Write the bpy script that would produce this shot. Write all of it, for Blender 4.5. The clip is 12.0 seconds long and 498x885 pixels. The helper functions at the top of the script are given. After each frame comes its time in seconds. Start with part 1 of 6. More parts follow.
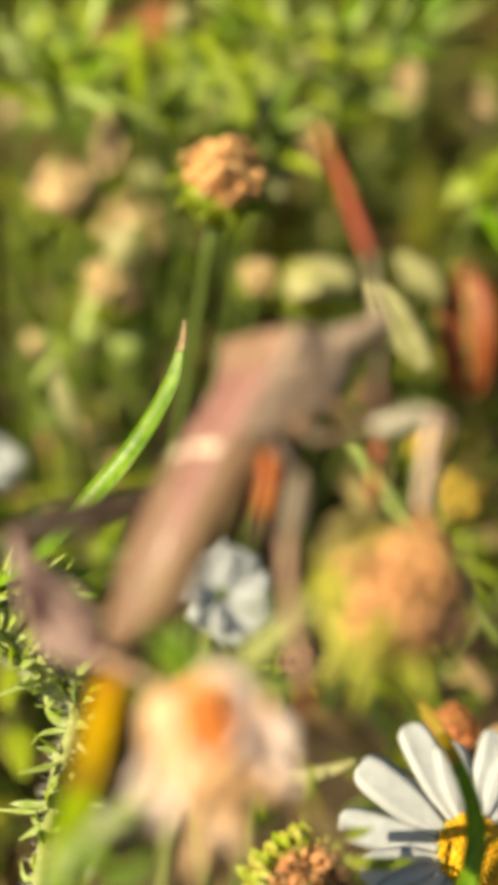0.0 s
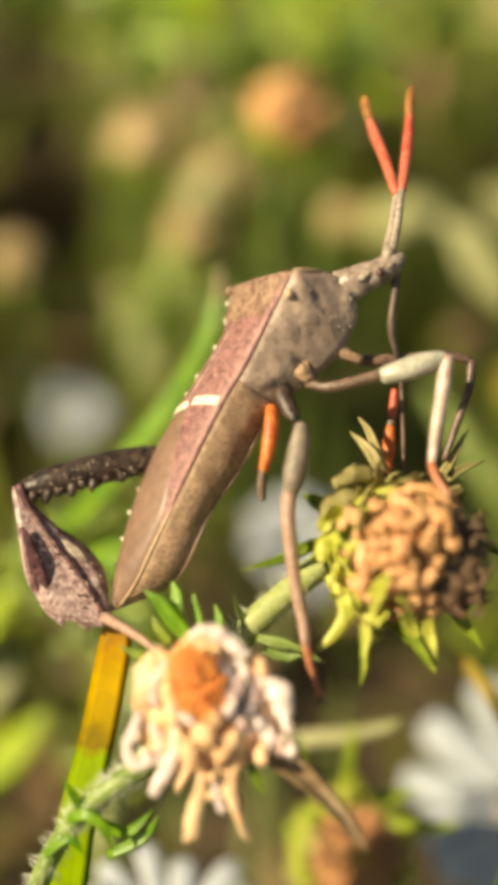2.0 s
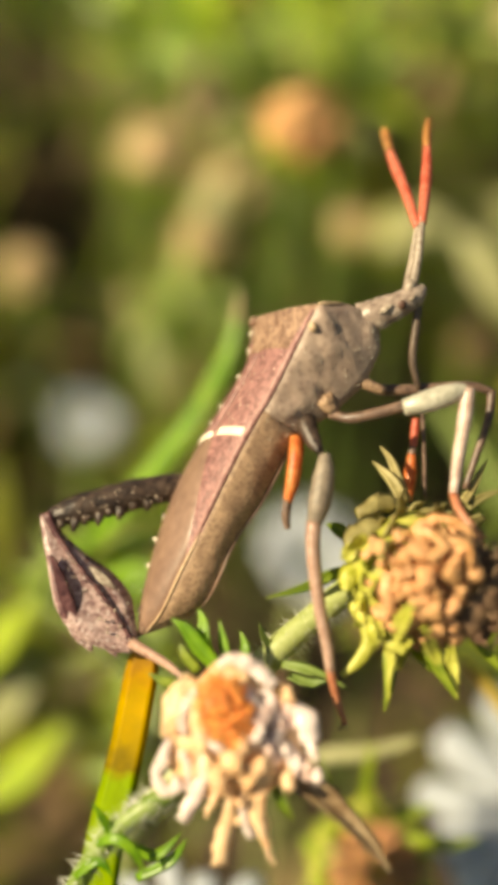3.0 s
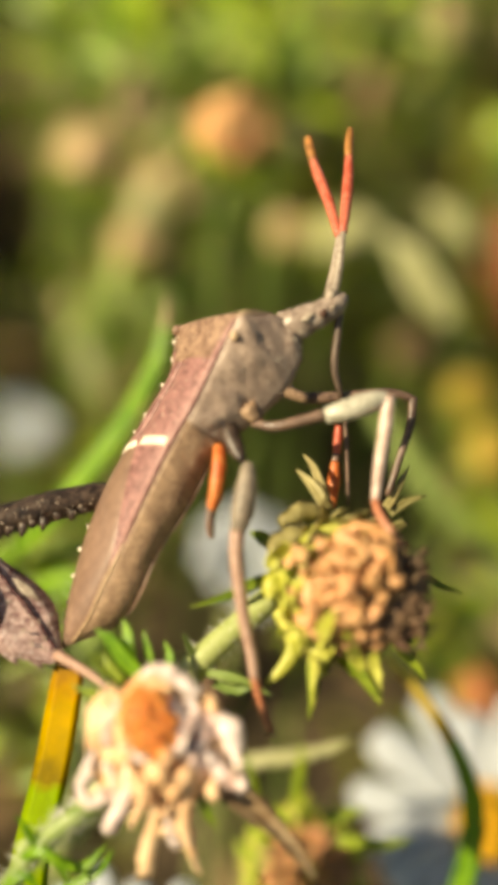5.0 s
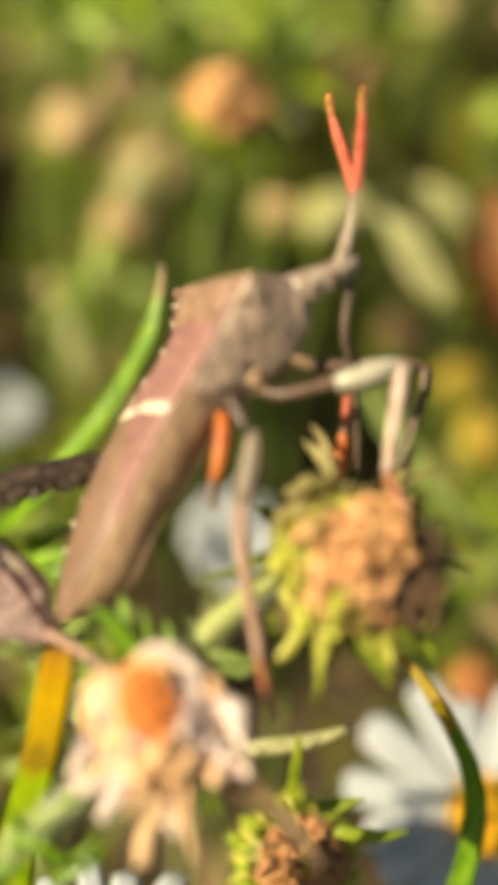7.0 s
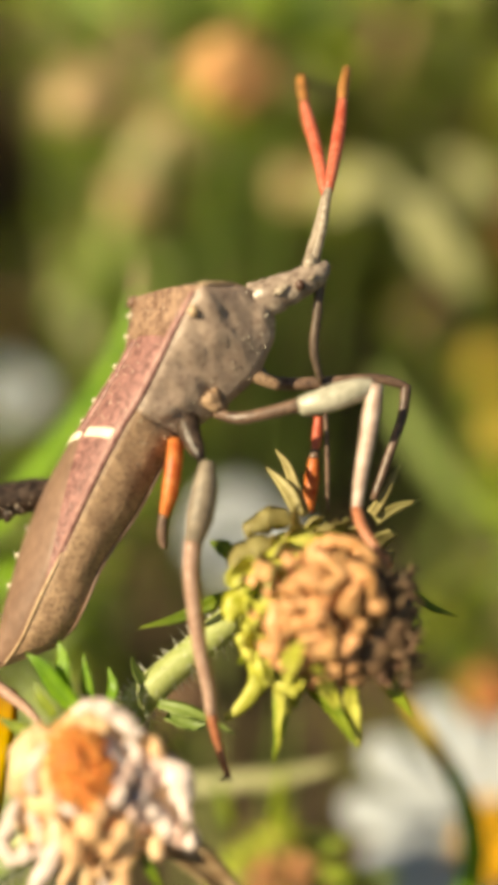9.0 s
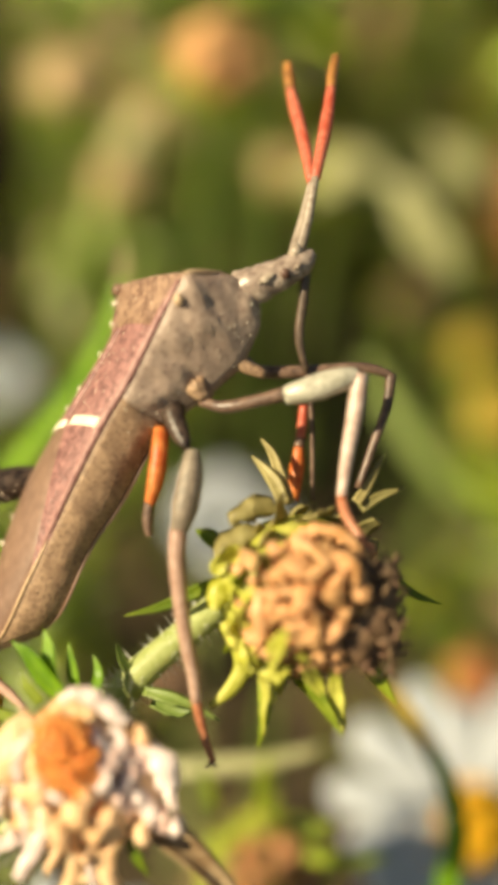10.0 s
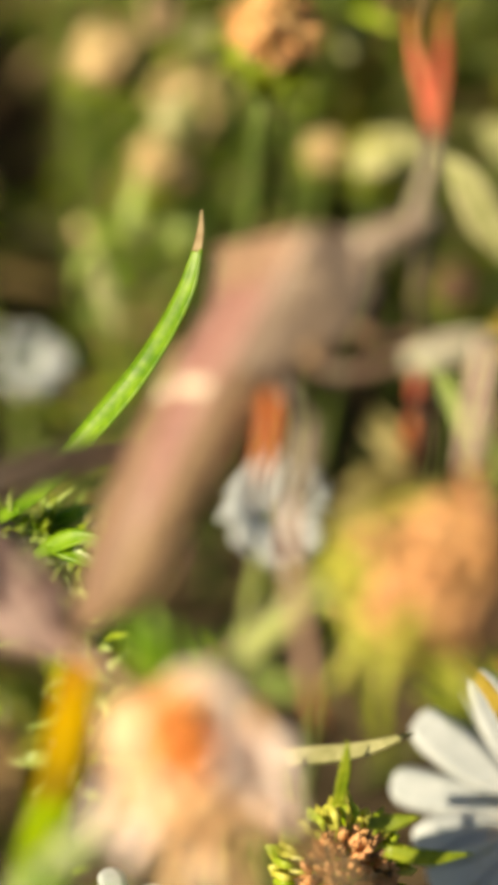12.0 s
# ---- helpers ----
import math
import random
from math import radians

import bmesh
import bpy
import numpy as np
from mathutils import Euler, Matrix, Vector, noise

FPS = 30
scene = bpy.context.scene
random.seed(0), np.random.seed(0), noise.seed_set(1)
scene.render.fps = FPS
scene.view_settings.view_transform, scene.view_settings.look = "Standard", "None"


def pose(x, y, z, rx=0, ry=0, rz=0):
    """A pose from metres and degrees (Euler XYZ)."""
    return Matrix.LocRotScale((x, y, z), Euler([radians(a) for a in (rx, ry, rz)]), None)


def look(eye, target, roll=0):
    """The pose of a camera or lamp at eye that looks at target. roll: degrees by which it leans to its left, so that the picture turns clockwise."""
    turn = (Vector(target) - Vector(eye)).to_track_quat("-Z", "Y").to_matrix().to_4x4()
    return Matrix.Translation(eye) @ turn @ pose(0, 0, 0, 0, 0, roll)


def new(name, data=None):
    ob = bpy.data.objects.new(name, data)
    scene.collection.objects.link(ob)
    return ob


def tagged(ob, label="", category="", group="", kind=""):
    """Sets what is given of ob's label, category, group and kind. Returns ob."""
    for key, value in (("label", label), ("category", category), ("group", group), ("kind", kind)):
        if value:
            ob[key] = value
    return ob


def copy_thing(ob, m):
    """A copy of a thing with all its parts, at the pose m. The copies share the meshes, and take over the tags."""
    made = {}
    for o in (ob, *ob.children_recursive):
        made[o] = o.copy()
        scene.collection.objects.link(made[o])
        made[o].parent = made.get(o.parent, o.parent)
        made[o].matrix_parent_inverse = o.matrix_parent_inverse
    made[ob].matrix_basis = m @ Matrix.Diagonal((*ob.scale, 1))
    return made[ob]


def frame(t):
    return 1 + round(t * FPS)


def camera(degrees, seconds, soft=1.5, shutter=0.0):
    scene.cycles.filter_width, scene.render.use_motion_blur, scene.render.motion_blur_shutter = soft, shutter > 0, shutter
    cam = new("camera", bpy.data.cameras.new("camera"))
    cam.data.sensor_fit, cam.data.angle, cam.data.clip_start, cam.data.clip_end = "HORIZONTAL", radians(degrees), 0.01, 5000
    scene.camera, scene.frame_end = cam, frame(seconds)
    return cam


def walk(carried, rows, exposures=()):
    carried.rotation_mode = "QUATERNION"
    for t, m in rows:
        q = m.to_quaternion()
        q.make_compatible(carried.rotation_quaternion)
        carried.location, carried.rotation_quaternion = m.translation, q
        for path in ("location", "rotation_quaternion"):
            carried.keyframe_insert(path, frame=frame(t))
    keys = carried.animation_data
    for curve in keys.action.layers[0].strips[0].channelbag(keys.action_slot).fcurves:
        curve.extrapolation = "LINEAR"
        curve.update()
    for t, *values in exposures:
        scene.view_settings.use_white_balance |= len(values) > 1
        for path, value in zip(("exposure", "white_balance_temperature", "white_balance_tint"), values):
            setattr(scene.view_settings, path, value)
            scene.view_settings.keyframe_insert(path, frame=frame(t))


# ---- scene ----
# ---- camera ----
cam = camera(25.2, 12.0, soft=7.0)
ROWS = [
    (0.0, -0.00583, -0.00207, 0.10911, 58.20, -5.22, -5.65),
    (0.1, -0.00499, -0.00156, 0.10875, 60.65, -4.49, -6.41),
    (0.2, -0.00416, -0.00105, 0.10837, 58.79, -3.79, -7.97),
    (0.3, -0.00333, -0.00053, 0.10800, 55.44, -3.06, -6.99),
    (0.4, -0.00248, -0.00002, 0.10764, 55.09, -2.34, -5.20),
    (0.5, -0.00165, 0.00049, 0.10726, 56.64, -1.61, -2.22),
    (0.6, -0.00147, 0.00050, 0.10740, 57.40, -1.36, -1.78),
    (0.7, -0.00128, 0.00052, 0.10754, 57.27, -1.10, -1.90),
    (1.0, -0.00073, 0.00056, 0.10796, 55.10, -0.34, -0.47),
    (1.5, 0.00067, 0.00019, 0.10843, 55.08, 0.02, -0.01),
    (2.0, 0.00074, -0.00027, 0.10841, 55.12, -0.15, -0.03),
    (2.5, -0.00000, 0.00000, 0.11000, 55.00, -0.01, 0.01),
    (3.0, -0.00031, -0.00012, 0.11024, 54.83, -0.04, -0.03),
    (3.5, 0.00016, 0.00016, 0.11089, 54.88, -0.33, -0.41),
    (5.5, 0.00073, -0.00000, 0.11048, 54.71, -2.08, -3.32),
    (6.0, -0.00113, -0.00027, 0.10955, 54.71, -3.04, -3.67),
    (6.5, -0.00124, 0.00033, 0.10961, 54.34, -2.52, -3.38),
    (7.0, -0.00048, 0.00163, 0.10824, 54.50, -2.47, -3.33),
    (9.0, 0.00363, 0.00686, 0.10759, 52.55, -0.94, -1.01),
    (9.5, 0.00175, 0.00647, 0.10694, 52.27, -1.28, -1.25),
    (10.0, 0.00363, 0.00700, 0.10789, 51.54, -1.47, -1.55),
    (10.5, 0.00584, 0.00733, 0.10963, 50.70, -2.28, -2.40),
    (11.0, 0.00513, 0.00775, 0.10837, 51.61, -1.64, -3.01),
    (11.5, -0.00353, 0.00793, 0.11036, 52.89, -4.00, -3.36),
    (12.0, -0.00064, 0.00822, 0.10543, 51.51, -2.12, -1.35),
]
walk(cam, [(t, pose(x, y, z, rx, ry, rz)) for t, x, y, z, rx, ry, rz in ROWS], [(0.0, 0.56, 8900, 4), (12.0, 0.56, 8900, 4)])

# The lens is close to its subject: shallow depth of field, focus drawn from the far plants to the insect and back.
cam.data.dof.use_dof = True
cam.data.dof.aperture_fstop = 20.0
focus_mark = new("focus_mark")
focus_mark.empty_display_size = 0.001
cam.data.dof.focus_object = focus_mark

# ---- light ----
world = bpy.data.worlds.new("world")
scene.world = world
world.use_nodes = True
SUN_WAY = Vector((-0.720, -0.296, 0.623)).normalized()
sky = world.node_tree.nodes.new("ShaderNodeTexSky")
sky.sky_type = "NISHITA"
sky.sun_disc = False
sky.sun_elevation = math.asin(SUN_WAY.z)
sky.sun_rotation = math.atan2(SUN_WAY.x, SUN_WAY.y)
world.node_tree.nodes["Background"].inputs[1].default_value = 0.052
world.node_tree.links.new(sky.outputs[0], world.node_tree.nodes["Background"].inputs[0])
sun = new("sun", bpy.data.lights.new("sun", "SUN"))
sun.data.energy = 5.0
sun.data.angle = radians(0.55)
sun.data.color = (1.0, 0.93, 0.80)
sun.matrix_world = look(SUN_WAY * 2, (0, 0, 0))


# ---- materials ----
def mat(name, low, high, grain=3000.0, rough=0.5, bump=0.3, glow=0.0, sheen=0.0, patch=700.0, spots=None, spot_size=2500.0, vary=0.25, island=False, hard=0.28):
    """Two-tone procedural surface: a fine grain over broad patches; glow is the share of light that passes through."""
    m = bpy.data.materials.new(name)
    m.use_nodes = True
    nt = m.node_tree
    n, l = nt.nodes, nt.links
    b = n["Principled BSDF"]
    tc = n.new("ShaderNodeTexCoord")
    fine = n.new("ShaderNodeTexNoise")
    fine.inputs["Scale"].default_value, fine.inputs["Detail"].default_value = grain, 4
    broad = n.new("ShaderNodeTexNoise")
    broad.inputs["Scale"].default_value, broad.inputs["Detail"].default_value = patch, 2
    for t in (fine, broad):
        l.new(tc.outputs["Object"], t.inputs["Vector"])
    add = n.new("ShaderNodeMath")
    add.operation = "ADD"
    l.new(fine.outputs["Fac"], add.inputs[0])
    l.new(broad.outputs["Fac"], add.inputs[1])
    ramp = n.new("ShaderNodeMapRange")
    ramp.inputs[1].default_value, ramp.inputs[2].default_value = 1 - hard, 1 + hard
    l.new(add.outputs[0], ramp.inputs[0])
    mix = n.new("ShaderNodeMix")
    mix.data_type = "RGBA"
    mix.inputs[6].default_value, mix.inputs[7].default_value = (*low, 1), (*high, 1)
    l.new(ramp.outputs[0], mix.inputs[0])
    colour = mix.outputs[2]
    if spots:
        v = n.new("ShaderNodeTexVoronoi")
        v.inputs["Scale"].default_value = spot_size
        l.new(tc.outputs["Object"], v.inputs["Vector"])
        r = n.new("ShaderNodeMapRange")
        r.inputs[1].default_value, r.inputs[2].default_value, r.inputs[3].default_value, r.inputs[4].default_value = 0.22, 0.36, 0.55, 0.0
        l.new(v.outputs["Distance"], r.inputs[0])
        m2 = n.new("ShaderNodeMix")
        m2.data_type = "RGBA"
        m2.inputs[7].default_value = (*spots, 1)
        l.new(r.outputs[0], m2.inputs[0])
        l.new(colour, m2.inputs[6])
        colour = m2.outputs[2]
    if vary:
        hsv = n.new("ShaderNodeHueSaturation")
        if island:
            src = n.new("ShaderNodeNewGeometry").outputs["Random Per Island"]
        else:
            src = n.new("ShaderNodeObjectInfo").outputs["Random"]
        vr = n.new("ShaderNodeMapRange")
        vr.inputs[3].default_value, vr.inputs[4].default_value = 1 - vary, 1 + vary
        l.new(src, vr.inputs[0])
        l.new(vr.outputs[0], hsv.inputs["Value"])
        hr = n.new("ShaderNodeMapRange")
        hr.inputs[3].default_value, hr.inputs[4].default_value = 0.5 + 0.05 * vary, 0.5 - 0.05 * vary
        l.new(src, hr.inputs[0])
        l.new(hr.outputs[0], hsv.inputs["Hue"])
        l.new(colour, hsv.inputs["Color"])
        colour = hsv.outputs[0]
    l.new(colour, b.inputs["Base Color"])
    b.inputs["Roughness"].default_value = rough
    b.inputs["Sheen Weight"].default_value = sheen
    if bump:
        bp = n.new("ShaderNodeBump")
        bp.inputs["Strength"].default_value, bp.inputs["Distance"].default_value = bump, 0.00006
        l.new(fine.outputs["Fac"], bp.inputs["Height"])
        l.new(bp.outputs[0], b.inputs["Normal"])
    if glow:
        tr = n.new("ShaderNodeBsdfTranslucent")
        l.new(colour, tr.inputs[0])
        ms = n.new("ShaderNodeMixShader")
        ms.inputs[0].default_value = glow
        l.new(b.outputs[0], ms.inputs[1])
        l.new(tr.outputs[0], ms.inputs[2])
        l.new(ms.outputs[0], n["Material Output"].inputs[0])
    return m


M = {
    "wing": mat("leathery_wing", (0.155, 0.066, 0.06), (0.39, 0.19, 0.172), 5200, 0.46, 1.0, patch=2400, spots=(0.12, 0.054, 0.05), spot_size=6000, vary=0, hard=0.22),
    "rim": mat("pink_wing_rim", (0.25, 0.105, 0.095), (0.43, 0.225, 0.195), 5000, 0.45, 0.6, patch=2000, vary=0, hard=0.2),
    "membrane": mat("wing_membrane", (0.19, 0.112, 0.08), (0.28, 0.172, 0.125), 2500, 0.34, 0.15, vary=0),
    "band": mat("white_band", (0.72, 0.62, 0.48), (0.86, 0.78, 0.64), 6000, 0.5, 0.2, vary=0),
    "side": mat("speckled_side", (0.235, 0.142, 0.09), (0.46, 0.30, 0.19), 5500, 0.5, 0.7, patch=1100, spots=(0.12, 0.065, 0.044), spot_size=4800, vary=0, hard=0.26),
    "shield": mat("brown_shield", (0.17, 0.09, 0.06), (0.41, 0.26, 0.18), 5000, 0.48, 1.0, patch=2200, spots=(0.12, 0.065, 0.05), spot_size=5200, vary=0, hard=0.2),
    "head": mat("grey_brown_head", (0.17, 0.115, 0.09), (0.50, 0.40, 0.33), 3500, 0.34, 0.5, patch=1500, spots=(0.11, 0.07, 0.055), spot_size=4000, vary=0, hard=0.3),
    "eye": mat("dark_eye", (0.04, 0.02, 0.014), (0.10, 0.045, 0.03), 6000, 0.35, 0.1, vary=0),
    "antenna": mat("red_antenna", (0.52, 0.09, 0.05), (0.74, 0.22, 0.14), 4000, 0.4, 0.3, glow=0.15, vary=0, hard=0.2),
    "antenna_tip": mat("brown_orange_tip", (0.20, 0.08, 0.022), (0.56, 0.24, 0.07), 1500, 0.45, 0.2, patch=1500, vary=0, hard=0.35),
    "scape": mat("grey_scape", (0.20, 0.15, 0.115), (0.46, 0.38, 0.30), 3500, 0.45, 0.3, spots=(0.16, 0.1, 0.07), spot_size=5000, vary=0, hard=0.2),
    "beak": mat("dark_beak", (0.06, 0.04, 0.028), (0.16, 0.11, 0.08), 4000, 0.36, 0.3, vary=0),
    "pale_leg": mat("pale_shin", (0.35, 0.33, 0.26), (0.60, 0.57, 0.47), 4500, 0.32, 0.4, patch=1500, vary=0, hard=0.22),
    "pink_leg": mat("pink_shin", (0.30, 0.16, 0.115), (0.50, 0.33, 0.26), 4000, 0.4, 0.4, patch=1200, vary=0, hard=0.3),
    "white_shin": mat("pinkish_white_shin", (0.42, 0.27, 0.22), (0.70, 0.54, 0.47), 4000, 0.36, 0.4, patch=1200, vary=0, hard=0.3),
    "grey_leg": mat("grey_thigh", (0.15, 0.115, 0.085), (0.31, 0.25, 0.19), 5000, 0.5, 0.5, patch=1500, spots=(0.11, 0.07, 0.05), vary=0, hard=0.24),
    "brown_leg": mat("brown_thigh", (0.08, 0.048, 0.036), (0.21, 0.13, 0.095), 4500, 0.36, 0.4, patch=1500, vary=0, hard=0.22),
    "dark_leg": mat("dark_spiny_thigh", (0.018, 0.011, 0.009), (0.085, 0.055, 0.04), 4500, 0.38, 0.9, patch=1800, vary=0, hard=0.2),
    "red_foot": mat("reddish_foot", (0.36, 0.12, 0.06), (0.55, 0.23, 0.13), 4000, 0.4, 0.2, vary=0),
    "orange_leg": mat("orange_shin", (0.62, 0.13, 0.035), (0.82, 0.30, 0.09), 3500, 0.42, 0.4, glow=0.25, vary=0, hard=0.2),
    # Pale spots are mottling, brightened to paint in the shin's sunlit sparkle.
    "leaf_leg": mat("leaf_shin", (0.17, 0.085, 0.085), (0.60, 0.43, 0.40), 5500, 0.3, 0.9, patch=1500, spots=(0.74, 0.63, 0.59), spot_size=3600, vary=0, hard=0.2),
    "straw_floret": mat("straw_floret", (0.58, 0.25, 0.09), (0.90, 0.53, 0.28), 4000, 0.34, 0.4, glow=0.06, patch=900, vary=0.12, hard=0.26),
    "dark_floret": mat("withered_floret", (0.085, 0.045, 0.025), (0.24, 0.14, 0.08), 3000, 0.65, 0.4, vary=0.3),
    "bract": mat("green_bracts", (0.16, 0.26, 0.015), (0.42, 0.50, 0.055), 2500, 0.42, 0.3, glow=0.45, vary=0.2),
    "yellow_bract": mat("yellow_green_cup", (0.43, 0.44, 0.05), (0.70, 0.68, 0.17), 2500, 0.42, 0.3, glow=0.25, vary=0.15),
    "stem": mat("hairy_stem", (0.34, 0.40, 0.11), (0.56, 0.60, 0.26), 2500, 0.5, 0.3, glow=0.2, vary=0.12),
    "hair": mat("pale_hairs", (0.74, 0.76, 0.62), (0.90, 0.90, 0.80), 2500, 0.5, 0, glow=0.3, vary=0),
    "orange_floret": mat("orange_floret", (0.92, 0.25, 0.05), (0.97, 0.46, 0.14), 3000, 0.38, 0.3, glow=0.05, vary=0.14),
    "old_petal": mat("withered_petals", (0.90, 0.51, 0.26), (0.96, 0.71, 0.46), 2500, 0.4, 0.2, glow=0.1, vary=0.06),
    "white_petal": mat("curled_white_petals", (0.86, 0.66, 0.60), (0.95, 0.81, 0.77), 2500, 0.32, 0.2, glow=0.1, vary=0.05),
    "blush_petal": mat("blush_petals", (0.85, 0.53, 0.45), (0.93, 0.70, 0.62), 2500, 0.36, 0.2, glow=0.1, vary=0.06),
    "rust_gap_core": mat("rusty_gap_shade", (0.36, 0.17, 0.065), (0.62, 0.34, 0.15), 2500, 0.6, 0.5, glow=0.2, vary=0),
    "olive_bract": mat("dried_olive_bracts", (0.30, 0.25, 0.09), (0.52, 0.46, 0.20), 2500, 0.5, 0.4, glow=0.4, vary=0.2),
    "thorax": mat("mottled_grey_thorax", (0.26, 0.18, 0.145), (0.46, 0.345, 0.275), 4200, 0.5, 0.5, patch=700, spots=(0.20, 0.13, 0.105), spot_size=2600, vary=0, hard=0.4),
    "costa": mat("pale_costal_edge", (0.40, 0.25, 0.15), (0.62, 0.45, 0.29), 5000, 0.45, 0.4, vary=0),
    "ray": mat("white_rays", (0.62, 0.67, 0.72), (0.75, 0.79, 0.84), 1500, 0.45, 0.2, glow=0.35, vary=0.06),
    "disc": mat("yellow_disc", (0.66, 0.32, 0.01), (0.86, 0.52, 0.03), 2500, 0.55, 0.3, vary=0.25, island=True),
    "leaf": mat("green_leaf", (0.045, 0.11, 0.007), (0.17, 0.28, 0.028), 1800, 0.32, 0.3, glow=0.4, vary=0.4),
    "fresh_leaf": mat("fresh_leaf", (0.10, 0.26, 0.008), (0.27, 0.48, 0.03), 1500, 0.35, 0.3, glow=0.4, vary=0.1),
    # Pale tone; the sheen of sunlit leaves is put into this colour.
    "pale_leaf": mat("pale_leaf", (0.36, 0.36, 0.16), (0.61, 0.59, 0.33), 1800, 0.42, 0.3, glow=0.35, vary=0.2),
    "tan_leaf": mat("dry_leaf", (0.34, 0.22, 0.11), (0.56, 0.42, 0.25), 1800, 0.55, 0.4, glow=0.25, vary=0.2),
    "red_leaf": mat("red_leaf", (0.28, 0.065, 0.02), (0.44, 0.13, 0.04), 1500, 0.5, 0.3, glow=0.3, vary=0.1),
    "lime_leaf": mat("lime_leaf", (0.29, 0.45, 0.02), (0.54, 0.65, 0.085), 1500, 0.36, 0.3, glow=0.42, vary=0.15),
    "brown_leaf": mat("scorched_leaf", (0.36, 0.25, 0.012), (0.55, 0.40, 0.03), 1500, 0.5, 0.3, glow=0.45, vary=0.05),
    "mint_leaf": mat("mint_leaf", (0.34, 0.48, 0.10), (0.58, 0.70, 0.27), 1500, 0.36, 0.3, glow=0.35, vary=0.12),
    "wild": mat("wild_foliage", (0.06, 0.105, 0.008), (0.36, 0.39, 0.06), 500, 0.38, 0.2, glow=0.4, vary=0.65, island=True),
    "litter": mat("dry_litter", (0.26, 0.16, 0.07), (0.55, 0.39, 0.20), 900, 0.6, 0.3, glow=0.25, vary=0.45, island=True),
    "amber_head": mat("amber_florets", (0.62, 0.29, 0.10), (0.86, 0.53, 0.27), 1500, 0.6, 0.4, glow=0.08, vary=0.2),
    "red_head": mat("rusty_florets", (0.42, 0.15, 0.05), (0.66, 0.30, 0.12), 1500, 0.6, 0.4, glow=0.12, vary=0.28),
    "pale_head": mat("pale_florets", (0.58, 0.41, 0.20), (0.80, 0.63, 0.38), 1500, 0.6, 0.4, glow=0.2, vary=0.2),
    "dry": mat("withered_bract", (0.30, 0.19, 0.10), (0.62, 0.46, 0.28), 1800, 0.45, 0.4, glow=0.3, vary=0, hard=0.2),
    "plum": mat("plum_patch", (0.05, 0.018, 0.022), (0.20, 0.09, 0.09), 4500, 0.34, 0.7, patch=1500, vary=0, hard=0.2),
    "ochre": mat("ochre_head", (0.50, 0.36, 0.05), (0.70, 0.52, 0.12), 1500, 0.6, 0.4, glow=0.3, vary=0.2),
    "sage": mat("sage_leaf", (0.17, 0.27, 0.05), (0.34, 0.44, 0.14), 1800, 0.42, 0.3, glow=0.35, vary=0.1),
    "soil": mat("dark_soil", (0.03, 0.02, 0.011), (0.10, 0.066, 0.034), 700, 0.9, 0.9, patch=60, vary=0),
}


def strap_material():
    """A strap leaf that yellows from the tip: lime below, brown between, amber above."""
    m = mat("strap_leaf_turning", (0.8, 0.8, 0.8), (1, 1, 1), 1500, 0.42, 0.3, glow=0.5, vary=0)
    n, l = m.node_tree.nodes, m.node_tree.links
    tc = n.new("ShaderNodeTexCoord")
    sep = n.new("ShaderNodeSeparateXYZ")
    l.new(tc.outputs["Object"], sep.inputs[0])
    wob = n.new("ShaderNodeTexNoise")
    wob.inputs["Scale"].default_value = 900
    l.new(tc.outputs["Object"], wob.inputs["Vector"])
    ma = n.new("ShaderNodeMath")
    ma.operation = "MULTIPLY_ADD"
    ma.inputs[1].default_value, ma.inputs[2].default_value = 0.0028, -0.0014
    l.new(wob.outputs["Fac"], ma.inputs[0])
    ad = n.new("ShaderNodeMath")
    ad.operation = "ADD"
    l.new(sep.outputs[2], ad.inputs[0])
    l.new(ma.outputs[0], ad.inputs[1])
    mr = n.new("ShaderNodeMapRange")
    mr.inputs[1].default_value, mr.inputs[2].default_value = STRAP_FOOT, STRAP_TOP
    l.new(ad.outputs[0], mr.inputs[0])
    ramp = n.new("ShaderNodeValToRGB")
    e = ramp.color_ramp.elements
    e[0].position, e[0].color = 0.59, (0.40, 0.57, 0.012, 1)
    e[1].position, e[1].color = 1.0, (0.58, 0.30, 0.02, 1)
    for at, c in ((0.635, (0.46, 0.42, 0.010, 1)), (0.66, (0.38, 0.26, 0.010, 1)), (0.74, (0.66, 0.44, 0.008, 1)), (0.86, (0.80, 0.52, 0.008, 1)), (0.95, (0.74, 0.42, 0.012, 1))):
        e.new(at).color = c
    l.new(mr.outputs[0], ramp.inputs[0])
    mul = n.new("ShaderNodeMix")
    mul.data_type, mul.blend_type = "RGBA", "MULTIPLY"
    mul.inputs[0].default_value = 1
    base = next(x for x in n if x.bl_idname == "ShaderNodeMix" and x != mul)
    l.new(base.outputs[2], mul.inputs[6])
    l.new(ramp.outputs[0], mul.inputs[7])
    l.new(mul.outputs[2], n["Principled BSDF"].inputs["Base Color"])
    l.new(mul.outputs[2], next(x for x in n if x.bl_idname == "ShaderNodeBsdfTranslucent").inputs[0])
    return m


STRAP_FOOT, STRAP_TOP = 0.0, 0.0125
M["strap"] = strap_material()

# ---- the working frame: millimetres, x across, y away, z up the slope of the view, laid into the world ----
STAGE = pose(0, 0, 0.11, -35, 0, 0) @ Matrix.Translation((0, 0.05, 0)) @ Matrix.Scale(0.001, 4)
TURN = pose(0, 0, 0, -35, 0, 0)
UNSTAGE = STAGE.inverted()
V = Vector


def on_stage(p):
    return STAGE @ V(p)


